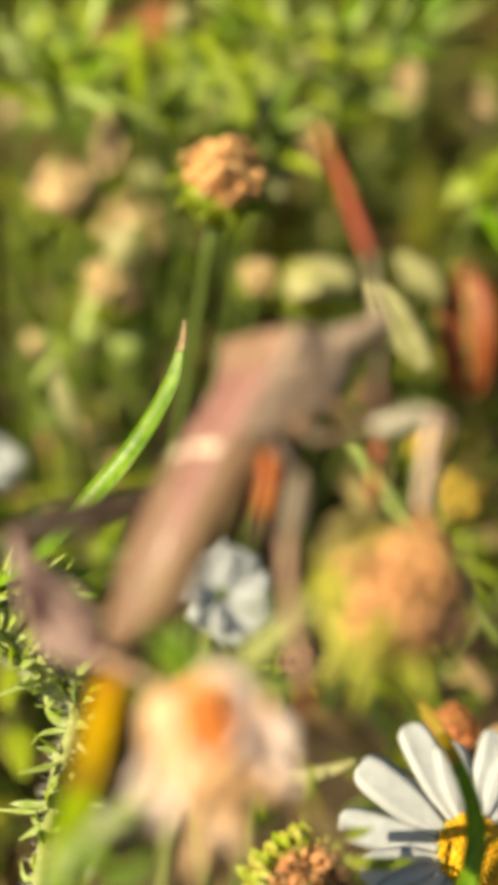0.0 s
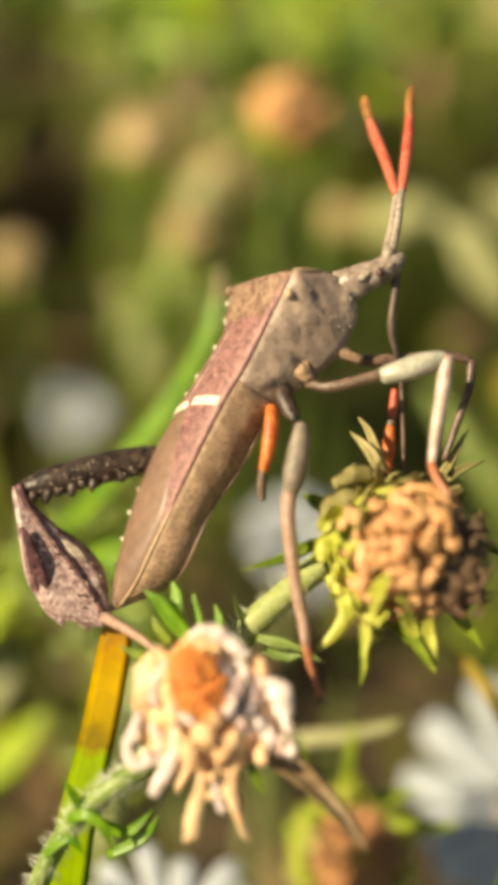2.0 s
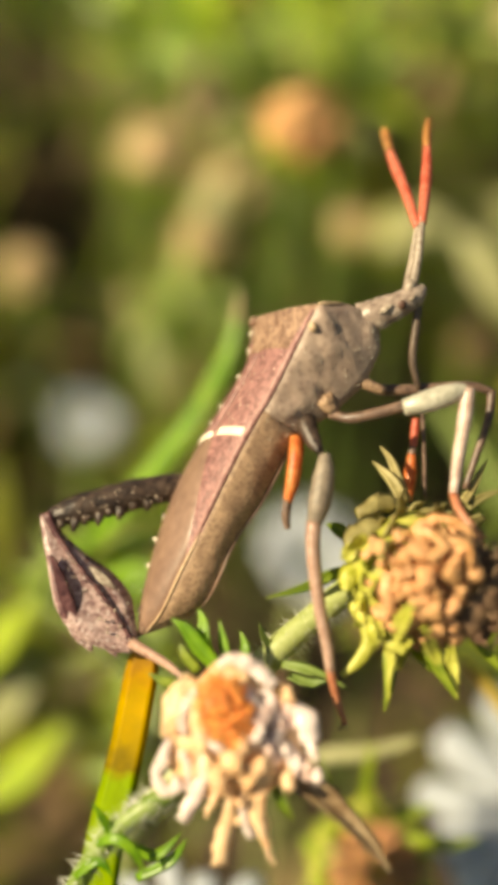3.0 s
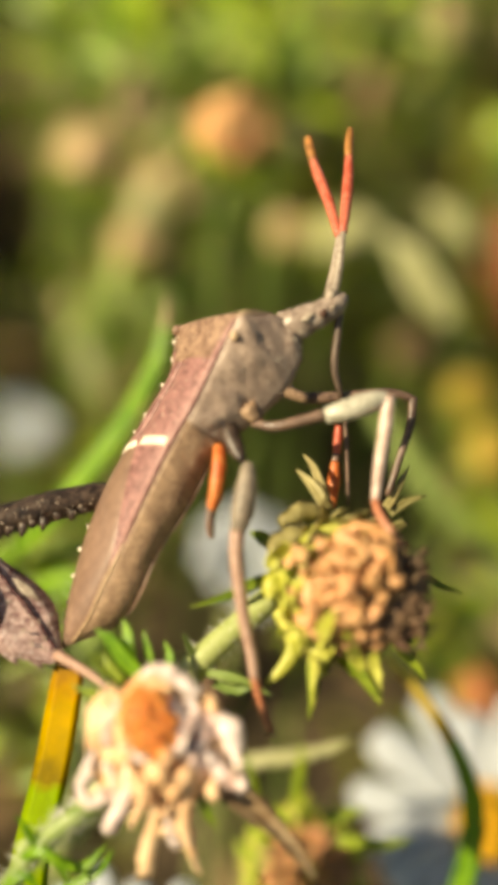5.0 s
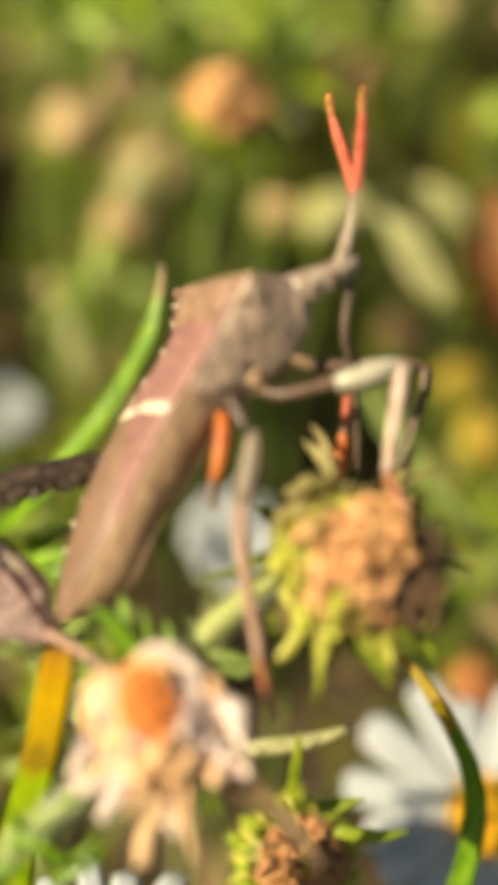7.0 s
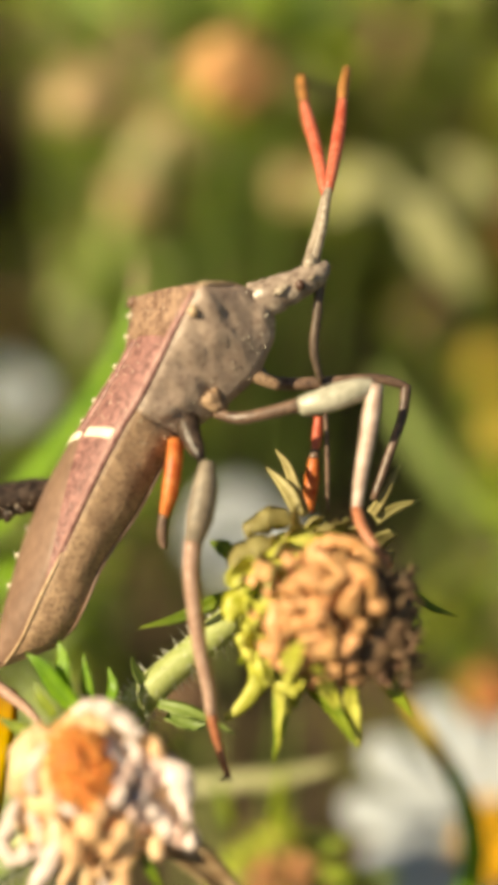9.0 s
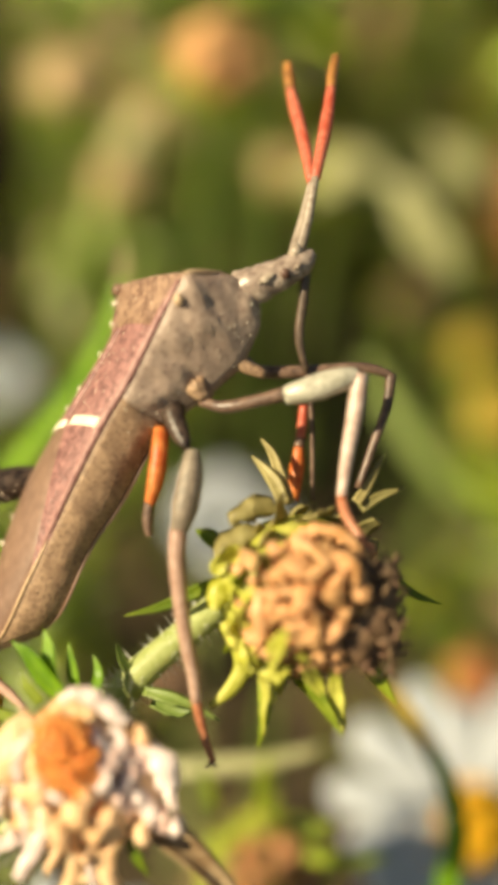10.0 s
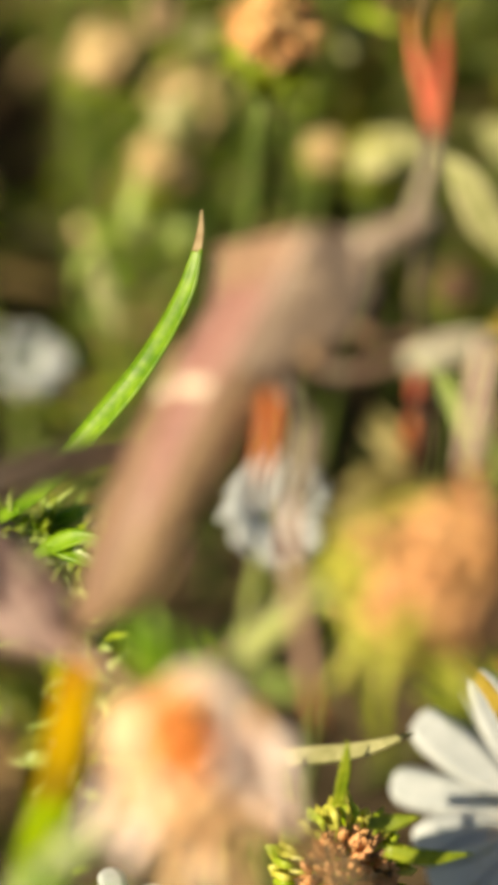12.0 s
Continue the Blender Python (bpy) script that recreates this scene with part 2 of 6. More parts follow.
def thing(name, base, label, category, group="", kind=""):
    ob = new(name)
    ob.empty_display_size = 0.002
    ob.location = on_stage(base)
    return tagged(ob, label, category, group, kind)


def finish(bm, name, material, smooth=True):
    me = bpy.data.meshes.new(name)
    bmesh.ops.recalc_face_normals(bm, faces=bm.faces)
    bm.to_mesh(me)
    bm.free()
    me.materials.append(M[material])
    if smooth:
        for p in me.polygons:
            p.use_smooth = True
    return me


def part(name, bm, material, parent, label="", pivot=None, kind=""):
    """Links a bmesh, built in working millimetres, as one mesh object under its thing or part, with its origin at pivot."""
    origin = on_stage(pivot) if pivot is not None else ROOT[parent] if parent in ROOT else parent.location.copy()
    bm.transform(Matrix.Translation(-origin) @ STAGE)
    ob = new(name, finish(bm, name, material))
    above = ROOT[parent] if parent in ROOT else parent.location.copy()
    ROOT[ob] = origin
    ob.parent = parent
    ob.location = origin - above
    return tagged(ob, label, kind=kind)


ROOT = {}


def spline(points, n):
    """A Catmull-Rom curve through the points (any dimension), n samples a span."""
    p = [np.array(q, float) for q in points]
    p = [2 * p[0] - p[1]] + p + [2 * p[-1] - p[-2]]
    out = []
    for i in range(1, len(p) - 2):
        for k in range(n):
            t = k / n
            out.append(0.5 * (2 * p[i] + (p[i + 1] - p[i - 1]) * t + (2 * p[i - 1] - 5 * p[i] + 4 * p[i + 1] - p[i + 2]) * t * t
                              + (3 * p[i] - p[i - 1] - 3 * p[i + 1] + p[i + 2]) * t ** 3))
    out.append(p[-2])
    return out


def rings(bm, loops, caps=True):
    rows = [[bm.verts.new(c) for c in loop] for loop in loops]
    k = len(rows[0])
    for a, b in zip(rows, rows[1:]):
        for i in range(k):
            bm.faces.new((a[i], a[(i + 1) % k], b[(i + 1) % k], b[i]))
    if caps:
        bm.faces.new(rows[0][::-1])
        bm.faces.new(rows[-1])
    return rows


def tube(bm, points, radii, seg=10, n=4, flat=1.0, across=(0, 1, 0), rough=0.0):
    """A round or flattened limb along a smooth line."""
    line = spline([(*p, r) for p, r in zip(points, radii)], n)
    loops = []
    for i, s in enumerate(line):
        a, b = line[max(i - 1, 0)][:3], line[min(i + 1, len(line) - 1)][:3]
        d = V(b - a).normalized()
        u = V(across) - d * V(across).dot(d)
        u = u.normalized() if u.length > 1e-4 else d.orthogonal().normalized()
        w = d.cross(u)
        r = max(s[3], 0.004)
        loop = []
        for k in range(seg):
            f = 2 * math.pi * k / seg
            e = 1 + rough * noise.noise(V(s[:3]) * 3 + V((k * 1.7, 0, 0)))
            loop.append(V(s[:3]) + (u * math.cos(f) * flat + w * math.sin(f)) * r * e)
        loops.append(loop)
    rings(bm, loops)
    return bm


def blade(bm, points, widths, facing=(0, -1, 0), thick=0.08, fold=0.25, n=5):
    """A leaf, petal or bract: a folded, lens-shaped strip along a smooth line."""
    line = spline([(*p, r) for p, r in zip(points, widths)], n)
    loops = []
    for i, s in enumerate(line):
        a, b = line[max(i - 1, 0)][:3], line[min(i + 1, len(line) - 1)][:3]
        d = V(b - a).normalized()
        f = V(facing) - d * V(facing).dot(d)
        f = f.normalized() if f.length > 1e-4 else d.orthogonal().normalized()
        side = d.cross(f)
        w, c = max(s[3], 0.01) / 2, V(s[:3])
        h = min(thick, w * 0.5)
        loops.append([c - side * w + f * fold * w, c - side * w * 0.5 + f * (fold * w * 0.4 + h), c + f * h * 0.3, c + side * w * 0.5 + f * (fold * w * 0.4 + h),
                      c + side * w + f * fold * w, c + side * w * 0.5 + f * (fold * w * 0.4 - h), c - f * h, c - side * w * 0.5 + f * (fold * w * 0.4 - h)])
    rings(bm, loops)
    return bm


def crinkle(bm, depth, size=1.6):
    """Ruffles a thin blade."""
    for v in bm.verts:
        v.co += noise.noise_vector(v.co * size) * depth
    return bm


def ico(level):
    t = bmesh.new()
    bmesh.ops.create_icosphere(t, subdivisions=level, radius=1)
    out = [v.co.copy() for v in t.verts], [[v.index for v in f.verts] for f in t.faces]
    t.free()
    return out


ICO = {1: ico(1), 2: ico(2), 3: ico(3)}


def lump(bm, centre, size, way=(0, 0, 1), rough=0.15, level=2, seed=0.0):
    """An uneven seed-like lump; size (across, across, along the way)."""
    q = V(way).to_track_quat("Z", "Y").to_matrix()
    verts, faces = ICO[level]
    made = []
    for c in verts:
        e = 1 + rough * (noise.noise(c * 1.6 + V((seed, seed * 0.7, 3))) + 0.5 * noise.noise(c * 3.7 + V((seed, 5, 1))))
        made.append(bm.verts.new(V(centre) + q @ V((c.x * size[0] * e, c.y * size[1] * e, c.z * size[2] * e))))
    for f in faces:
        bm.faces.new([made[i] for i in f])
    return bm


def hairs(bm, points, radii, count, length, rng, n=6):
    """Fine hairs standing off a stem."""
    line = spline([(*p, r) for p, r in zip(points, radii)], n)
    for _ in range(count):
        i = rng.randrange(len(line) - 1)
        t = rng.random()
        s = line[i] * (1 - t) + line[i + 1] * t
        d = V((line[i + 1] - line[i])[:3]).normalized()
        u = d.orthogonal().normalized()
        u.rotate(Matrix.Rotation(rng.uniform(0, 2 * math.pi), 3, d))
        root = V(s[:3]) + u * s[3] * 0.9
        tip = root + (u + d * rng.uniform(-0.3, 0.5)) * length * rng.uniform(0.6, 1.2)
        side = d.cross(u) * 0.03
        a = [bm.verts.new(root + side), bm.verts.new(root - side * 0.5 + d * 0.02), bm.verts.new(root - side * 0.5 - d * 0.02), bm.verts.new(tip)]
        for f in ((0, 1, 3), (1, 2, 3), (2, 0, 3)):
            bm.faces.new([a[k] for k in f])
    return bm


def fan(rng, way, spread):
    """A unit direction within spread degrees of way."""
    w = V(way).normalized()
    u = w.orthogonal().normalized()
    u.rotate(Matrix.Rotation(rng.uniform(0, 2 * math.pi), 3, w))
    a = radians(spread) * math.sqrt(rng.random())
    return w * math.cos(a) + u * math.sin(a)


def block(seed):
    """A crumpled, blocky scrap of a dried floret."""
    bm = bmesh.new()
    verts, faces = ICO[2]
    made = []
    for c in verts:
        s = V([math.copysign(abs(x) ** 0.55, x) for x in c])
        crease = 0.16 * math.sin(5 * c.z + 4 * noise.noise(c * 1.5 + V((seed, 0, 0))) + 3 * c.x)
        made.append(bm.verts.new(s * (0.85 + 0.6 * noise.noise(c * 1.4 + V((seed, seed * 0.7, 3))) + 0.3 * noise.noise(c * 3.4 + V((seed, 9, seed))) + crease)))
    for fc in faces:
        bm.faces.new([made[k] for k in fc])
    return bm


def clump(seed):
    """A folded, angular clump of dried florets."""
    bm = bmesh.new()
    verts, faces = ICO[3]
    made = []
    for c in verts:
        s = V([math.copysign(abs(x) ** 0.5, x) for x in c]) * 0.85
        fold = 0.34 * abs(noise.noise(c * 1.7 + V((seed, 2, seed * 0.3)))) ** 0.6 - 0.10 * abs(math.sin(4 * c.x + 3 * c.z + seed + 3 * noise.noise(c * 1.2 + V((0, seed, 0)))))
        made.append(bm.verts.new(s * (0.78 + fold + 0.4 * noise.noise(c * 1.1 + V((seed * 2, 0, 1))) + 0.1 * noise.noise(c * 5 + V((seed, 4, 4))))))
    for fc in faces:
        bm.faces.new([made[k] for k in fc])
    return bm


def trumpet(seed):
    """A small curved tube floret with a lobed, half-open mouth."""
    bm = bmesh.new()
    loops = []
    for z, r in ((-1.0, 0.30), (-0.6, 0.42), (0.0, 0.5), (0.5, 0.72), (0.95, 1.0), (0.8, 0.62), (0.45, 0.3)):
        loops.append([V((math.cos(a) * r * (1 + (0.22 * math.sin(5 * a + seed) if z > 0.6 else 0.1 * math.sin(3 * a + seed))) + 0.3 * z * z * math.cos(seed),
                         math.sin(a) * r + 0.3 * z * z * math.sin(seed), z + (0.2 * math.sin(5 * a + seed) if z > 0.6 else 0))) for a in [k * math.pi / 6 for k in range(12)]])
    rings(bm, loops)
    return bm


TEMPLATES = [block(1.3), trumpet(0.4), block(4.4), block(7.9), trumpet(2.6), clump(0.6), clump(3.1), clump(5.7), clump(8.8), clump(11.3)]


def floret(name, parent, material, centre, size, way, k):
    """One small floret; alike florets share their mesh. k: 0 to 4 small scraps, 5 to 9 large clumps."""
    k = k % 5 + 5 if name == "clump" else k % 5
    key = (k, material)
    if key not in FLORETS:
        FLORETS[key] = finish(TEMPLATES[k].copy(), name, material)
    ob = new(name, FLORETS[key])
    above = ROOT[parent] if parent in ROOT else parent.location.copy()
    q = (TURN.to_3x3() @ V(way)).to_track_quat("Z", "Y").to_matrix().to_4x4()
    ob.parent = parent
    ob.matrix_basis = Matrix.Translation(on_stage(centre) - above) @ q @ Matrix.Diagonal((size[0] / 1000, size[1] / 1000, size[2] / 1000, 1))
    return ob


FLORETS = {}

# ---- ground ----
def ground():
    bm = bmesh.new()
    span, cells = 0.42, 60
    grid = {}
    for i in range(cells + 1):
        for j in range(cells + 1):
            x, y = (i / cells - 0.5) * 2 * span, -0.15 + j / cells * 2 * span
            edge = min(i, j, cells - i, cells - j) == 0
            grid[i, j] = bm.verts.new((x, y, 0 if edge else 0.004 * noise.noise(V((x * 30, y * 30, 0))) + 0.003 * noise.noise(V((x * 110, y * 110, 4)))))
    for i in range(cells):
        for j in range(cells):
            bm.faces.new((grid[i, j], grid[i + 1, j], grid[i + 1, j + 1], grid[i, j + 1]))
    rim = [grid[i, 0] for i in range(cells)] + [grid[cells, j] for j in range(cells)] + [grid[i, cells] for i in range(cells, 0, -1)] + [grid[0, j] for j in range(cells, 0, -1)]
    k, inner = len(rim), rim
    for reach in (1.15, 1.6, 4, 20, 2000):
        far = [bm.verts.new((v.co.x * reach, (v.co.y - 0.27) * reach + 0.27, 0)) for v in inner]
        for i in range(k):
            bm.faces.new((rim[i], rim[(i + 1) % k], far[(i + 1) % k], far[i]))
        rim = far
    tagged(new("ground", finish(bm, "ground", "soil")), "dark bare soil under the wild asters", "ground", kind="structure")


ground()


# ---- the insect ----
# Body stations from the collar to the tail: far margin, near margin, belly (millimetres).
STATIONS = [
    ((4.98, 1.00, 5.97), (5.24, 0.00, 5.80), (5.67, 0.20, 4.89)),
    ((3.54, 2.20, 6.38), (4.29, -0.40, 6.11), (5.65, 0.00, 4.11)),
    ((-0.10, 3.00, 5.80), (2.83, -1.40, 6.02), (4.97, 0.00, 2.59)),
    ((-0.30, 2.80, 3.85), (1.80, -1.20, 4.01), (3.67, 0.00, 1.42)),
    ((-1.42, 2.60, 1.84), (0.77, -1.00, 1.96), (2.63, 0.00, 0.66)),
    ((-2.48, 2.60, 0.11), (-0.13, -1.00, 0.45), (1.54, 0.00, -0.46)),
    ((-3.55, 2.60, -1.81), (-1.20, -0.90, -1.64), (0.42, -0.00, -2.55)),
    ((-4.49, 2.40, -4.14), (-2.25, -0.70, -3.85), (-0.85, -0.00, -4.40)),
    ((-5.08, 2.00, -6.49), (-3.24, -0.40, -5.82), (-1.60, -0.00, -6.03)),
    ((-5.36, 1.40, -8.10), (-4.12, -0.00, -7.62), (-2.14, 0.20, -7.10)),
    ((-5.36, 1.00, -8.98), (-4.98, 0.70, -8.76), (-2.97, 0.50, -8.02)),
]


def station(s):
    """Far margin, near margin and belly at station s (fractions allowed)."""
    i = min(int(s), len(STATIONS) - 2)
    t = s - i
    rows = [[np.array(STATIONS[min(max(k, 0), len(STATIONS) - 1)][j]) for k in (i - 1, i, i + 1, i + 2)] for j in range(3)]
    stiff = 0.92 if s < 3 else 0.0
    curve = [V(0.5 * (2 * b + (c - a) * t + (2 * a - 5 * b + 4 * c - d) * t * t + (3 * b - a - 3 * c + d) * t ** 3)) for a, b, c, d in rows]
    return [p.lerp(V(b + (c - b) * t), stiff) for p, (a, b, c, d) in zip(curve, rows)]


def back(s, u, lift=0.0):
    """A point of the insect's back: u from the far margin (0) to the near one (1)."""
    far, near, belly = station(s)
    out = (near - belly).normalized() * 0.6 + V((-0.5, -0.35, 0.45))
    out = out.normalized()
    return far.lerp(near, u) + out * ((0.12 if s < 2.2 else min(0.45, 0.12 + 0.33 * (s - 2.2))) * 4 * u * (1 - u) * min(1.0, (near - far).length / 3) + lift)


def sheet(bm, spans, lift, thick):
    """A thick strip of the back; spans: station, first u, last u."""
    top, low = [], []
    for s, a, b in spans:
        us = [a + (b - a) * k / 8 for k in range(9)]
        top.append([back(s, u, lift - (lift + 0.03) * abs(1 - 2 * k / 8) ** 10) for k, u in enumerate(us)])
        low.append([back(s, u, lift - (lift + 0.03) * abs(1 - 2 * k / 8) ** 10 - thick * (0.15 + 3.4 * (k / 8) * (1 - k / 8))) for k, u in enumerate(us)])
    rings(bm, [t + l[::-1] for t, l in zip(top, low)])
    return bm


def limb(name, points, radii, material, parent, label="", flat=1.0, pivot=None, seg=12, rough=0.08):
    return part(name, tube(bmesh.new(), points, radii, seg, 5, flat, rough=rough), material, parent, label, pivot)


def insect():
    rng = random.Random(5)
    bug = thing("leaf_footed_bug", (3.67, -1.40, -12.46), "brown leaf-footed bug with white wing band climbing on dead asters", "insect")
    # abdomen and thorax flanks
    bm = bmesh.new()
    loops = []
    for k in range(101):
        s = k / 100 * 10
        far, near, belly = station(s)
        low = far + (belly - near) * 0.6
        side = (near - belly).cross(V((-0.54, 0, -0.84))).normalized()
        side = side if side.y < 0 else -side
        bulge = 0.16 if s < 9.6 else 0.02
        out = (belly - near).normalized()
        ring = [far, back(s, 0.25, -0.08), back(s, 0.5, -0.08), back(s, 0.75, -0.08), near]
        for k2 in range(1, 9):
            u = k2 / 9
            p = near.lerp(belly, u)
            rough = (0.22 if s < 4.6 else 0.07) * noise.noise(p * 1.1 + V((3, 1, 7))) + (0.13 if s < 4.6 else 0.03) * noise.noise(p * 2.6)
            dip = 0.16 * math.exp(-((s - 3.05) / 0.16) ** 2) + 0.12 * math.exp(-((s - 4.3) / 0.15) ** 2) if u > 0.12 else 0
            ring.append(p + side * (bulge * 1.4 * math.sin(math.pi * u) + rough * math.sin(math.pi * min(1, u * 1.3)) - dip))
        ring += [belly, belly.lerp(low, 0.33) + out * 0.12, belly.lerp(low, 0.66) + out * 0.12, low, low.lerp(far, 0.5) - side * 0.2]
        loops.append(ring)
    rings(bm, loops[44:])
    abdomen = part("abdomen", bm, "side", bug, "speckled brown flanks and belly")
    rings(bm := bmesh.new(), loops[:45])
    part("thorax", bm, "thorax", bug, "mottled pale grey thorax")
    # fine dark pits and pale grains on the flanks
    for name, material, count, first, last, label in (("puncture", "dark_leg", 26, 0.4, 8.6, "dark pits"), ("flank_grain", "band", 60, 0.3, 5.5, "pale grains")):
        bm = bmesh.new()
        for k in range(count):
            s, u = first + (last - first) * rng.random() ** 1.3, rng.uniform(0.1, 0.95)
            far, near, belly = station(s)
            side = (near - belly).cross(V((-0.54, 0, -0.84))).normalized()
            side = side if side.y < 0 else -side
            p = near.lerp(belly, u)
            rough = (0.22 if s < 4.6 else 0.07) * noise.noise(p * 1.1 + V((3, 1, 7))) + (0.13 if s < 4.6 else 0.03) * noise.noise(p * 2.6)
            dip = 0.16 * math.exp(-((s - 3.05) / 0.16) ** 2) + 0.12 * math.exp(-((s - 4.3) / 0.15) ** 2) if u > 0.12 else 0
            r = rng.uniform(0.018, 0.04)
            lump(bm, p + side * (0.224 * math.sin(math.pi * u) + rough * math.sin(math.pi * min(1, u * 1.3)) - dip), (r, r, r), rough=0.4, level=1, seed=k)
        part(name, bm, material, abdomen, label, kind="stuff")
    # shield behind the head
    shield = part("pronotum", sheet(bmesh.new(), [(0.0 + k * 0.2, 0.0, 1.0) for k in range(16)], 0.08, 0.16), "shield", bug, "brown shield with square shoulders")
    bm = bmesh.new()
    for k in range(12):
        lump(bm, back(2.0 + rng.uniform(-0.06, 0.06), 0.04 + 0.92 * k / 11, 0.075), (0.04, 0.04, 0.04), rough=0.3, level=1, seed=k)
    part("shoulder_grain", bm, "scape", shield, "row of pale grains on the shield's edge", kind="stuff")
    part("shoulder_knob", lump(bmesh.new(), (2.55, -1.35, 5.05), (0.2, 0.2, 0.24), rough=0.25, level=2), "costa", shield, "pale knob on the shoulder")
    part("shoulder_knob", lump(bmesh.new(), (-0.02, 2.85, 5.72), (0.3, 0.3, 0.24), (-0.6, 0, 0.8), 0.3, 2), "shield", shield)
    part("shield_edge", tube(bmesh.new(), [back(1.15 + 0.17 * k, 0.985, 0.05) for k in range(6)], [0.04, 0.09, 0.11, 0.12, 0.12, 0.06], 8, 3, rough=0.3), "costa", shield, "pale ridge of the shield")
    # wings
    near_wing = part("forewing", sheet(bmesh.new(), [(2.6 + k * 0.15, 0.34, 1.0) for k in range(17)] + [(5.1 + k * 0.13, 0.34 + 0.62 * (k / 20) ** 0.8, 1.0) for k in range(1, 21)], 0.06, 0.1),
                     "wing", bug, "leathery reddish-brown forewing")
    far_wing = part("forewing", sheet(bmesh.new(), [(2.6 + k * 0.15, -0.02, 0.335) for k in range(17)], 0.06, 0.1), "wing", bug, "leathery reddish-brown forewing")
    part("membrane", sheet(bmesh.new(), [(5.05 + k * 0.14, -0.03, min(0.335 + 0.62 * (k / 20) ** 0.8 + (0.12 if k else 0), 0.97)) for k in range(0, 21)]
                           + [(7.85 + k * 0.15, -0.03, 0.97) for k in range(1, 9)] + [(9.2, -0.02, 0.95), (9.5, 0.0, 0.92), (9.8, 0.0, 0.9), (9.97, 0.05, 0.85)], 0.05, 0.05), "membrane", far_wing, "smooth tan wing membrane")
    bm = tube(bmesh.new(), [back(2.1 + k * 0.47, 0.955, 0.03) for k in range(12)], [0.08, 0.15, 0.19, 0.2, 0.2, 0.19, 0.19, 0.19, 0.18, 0.16, 0.13, 0.05], 10, 3)
    part("wing_rim", bm, "rim", near_wing, "pink wing margin")
    part("vein", tube(bmesh.new(), [back(7.1 + k * 0.31, 0.98, 0.02) for k in range(10)], [0.03, 0.07, 0.08, 0.085, 0.085, 0.08, 0.075, 0.07, 0.05, 0.03], 8, 3), "costa", far_wing, "pale edge of the membrane")
    part("wing_band", sheet(bmesh.new(), [(4.93 + 0.05 * k, 0.46, 0.985) for k in range(5)], 0.1, 0.09), "band", near_wing, "white zigzag band")
    part("wing_band", sheet(bmesh.new(), [(4.99 + 0.045 * k, -0.02, 0.41) for k in range(5)], 0.1, 0.09), "band", far_wing, "white zigzag band")
    # pale knobs along the far edge of the abdomen
    for k, s in enumerate((2.35, 2.8, 3.4, 4.1, 4.6, 6.3, 6.75, 7.2, 7.7, 8.3, 8.8)):
        floret("edge_spot", abdomen, "band", back(s, 0.015, 0.04), (0.105, 0.09, 0.125), (0, 0, 1), k)
    bm = bmesh.new()
    for k in range(110):
        lump(bm, back(rng.uniform(1.6, 4.9), rng.uniform(0.06, 0.94), 0.055), [rng.uniform(0.015, 0.038)] * 3, rough=0.4, level=1, seed=k)
    part("wing_grain", bm, "band", near_wing, "pale specks", kind="stuff")
    part("belly_margin", tube(bmesh.new(), [station(4.6 + k * 0.55)[2] + V((0.02, -0.03, 0)) for k in range(10)], [0.03, 0.05, 0.06, 0.06, 0.06, 0.06, 0.06, 0.06, 0.05, 0.03], 8, 4), "membrane", abdomen, "pale margin of the belly")
    # head
    bm = tube(bmesh.new(), [(4.63, 0.50, 5.73), (5.32, 0.30, 5.71), (6.08, 0.20, 6.01), (6.79, 0.20, 6.36), (7.36, 0.30, 6.73), (7.68, 0.40, 7.05)], [0.62, 0.74, 0.66, 0.58, 0.48, 0.2], 14, 5, 0.9, rough=0.12)
    head = part("head", bm, "head", bug, "small grey-brown head")
    part("eye", lump(bmesh.new(), (6.59, -0.35, 6.14), (0.2, 0.2, 0.22), rough=0.05, level=3), "eye", head, "glossy red-brown eye")
    # Pale lump behind the eye; the glossy glint there is coloured in.
    part("cheek", crinkle(lump(bmesh.new(), (5.85, -0.42, 5.95), (0.13, 0.12, 0.34), (0.85, 0, 0.5), 0.4, 3), 0.05, 4.0), "scape", head, "pale patch behind the eye with its glint coloured in")
    part("cheek", lump(bmesh.new(), (7.05, -0.28, 6.45), (0.14, 0.1, 0.2), (0.7, 0, 0.5), 0.4, 2), "scape", head, "pale patch before the eye")
    part("antenna_socket", lump(bmesh.new(), (6.98, 0.10, 7.01), (0.28, 0.26, 0.4), (0.2, 0, 1), 0.2), "scape", head)
    # antennae: base joint, red middle, orange-brown tip
    pivots = []
    for points, radii, mid, mid_r, tip, tip_r in (
        ([(6.95, 0.60, 7.08), (7.24, 0.90, 8.36), (7.52, 1.20, 9.97)], [0.21, 0.19, 0.15], [(7.52, 1.20, 9.86), (7.19, 2.40, 11.66), (6.84, 3.40, 13.10), (6.59, 4.00, 14.07)], [0.2, 0.26, 0.27, 0.2],
         [(6.62, 4.00, 14.01), (6.50, 4.40, 14.73), (6.44, 4.80, 15.39)], [0.2, 0.24, 0.2]),
        ([(7.15, 0.20, 7.07), (7.41, 0.30, 8.39), (7.60, 0.50, 10.04)], [0.22, 0.19, 0.15], [(7.60, 0.50, 9.93), (7.89, 1.40, 11.57), (8.06, 2.00, 12.76), (8.18, 2.60, 13.92)], [0.2, 0.26, 0.26, 0.2],
         [(8.18, 2.60, 13.86), (8.24, 3.00, 14.62), (8.36, 3.40, 15.48)], [0.2, 0.23, 0.17]),
    ):
        a = limb("antenna", points, radii, "scape", bug, "grey basal joint with red middle and orange tip", pivot=points[0])
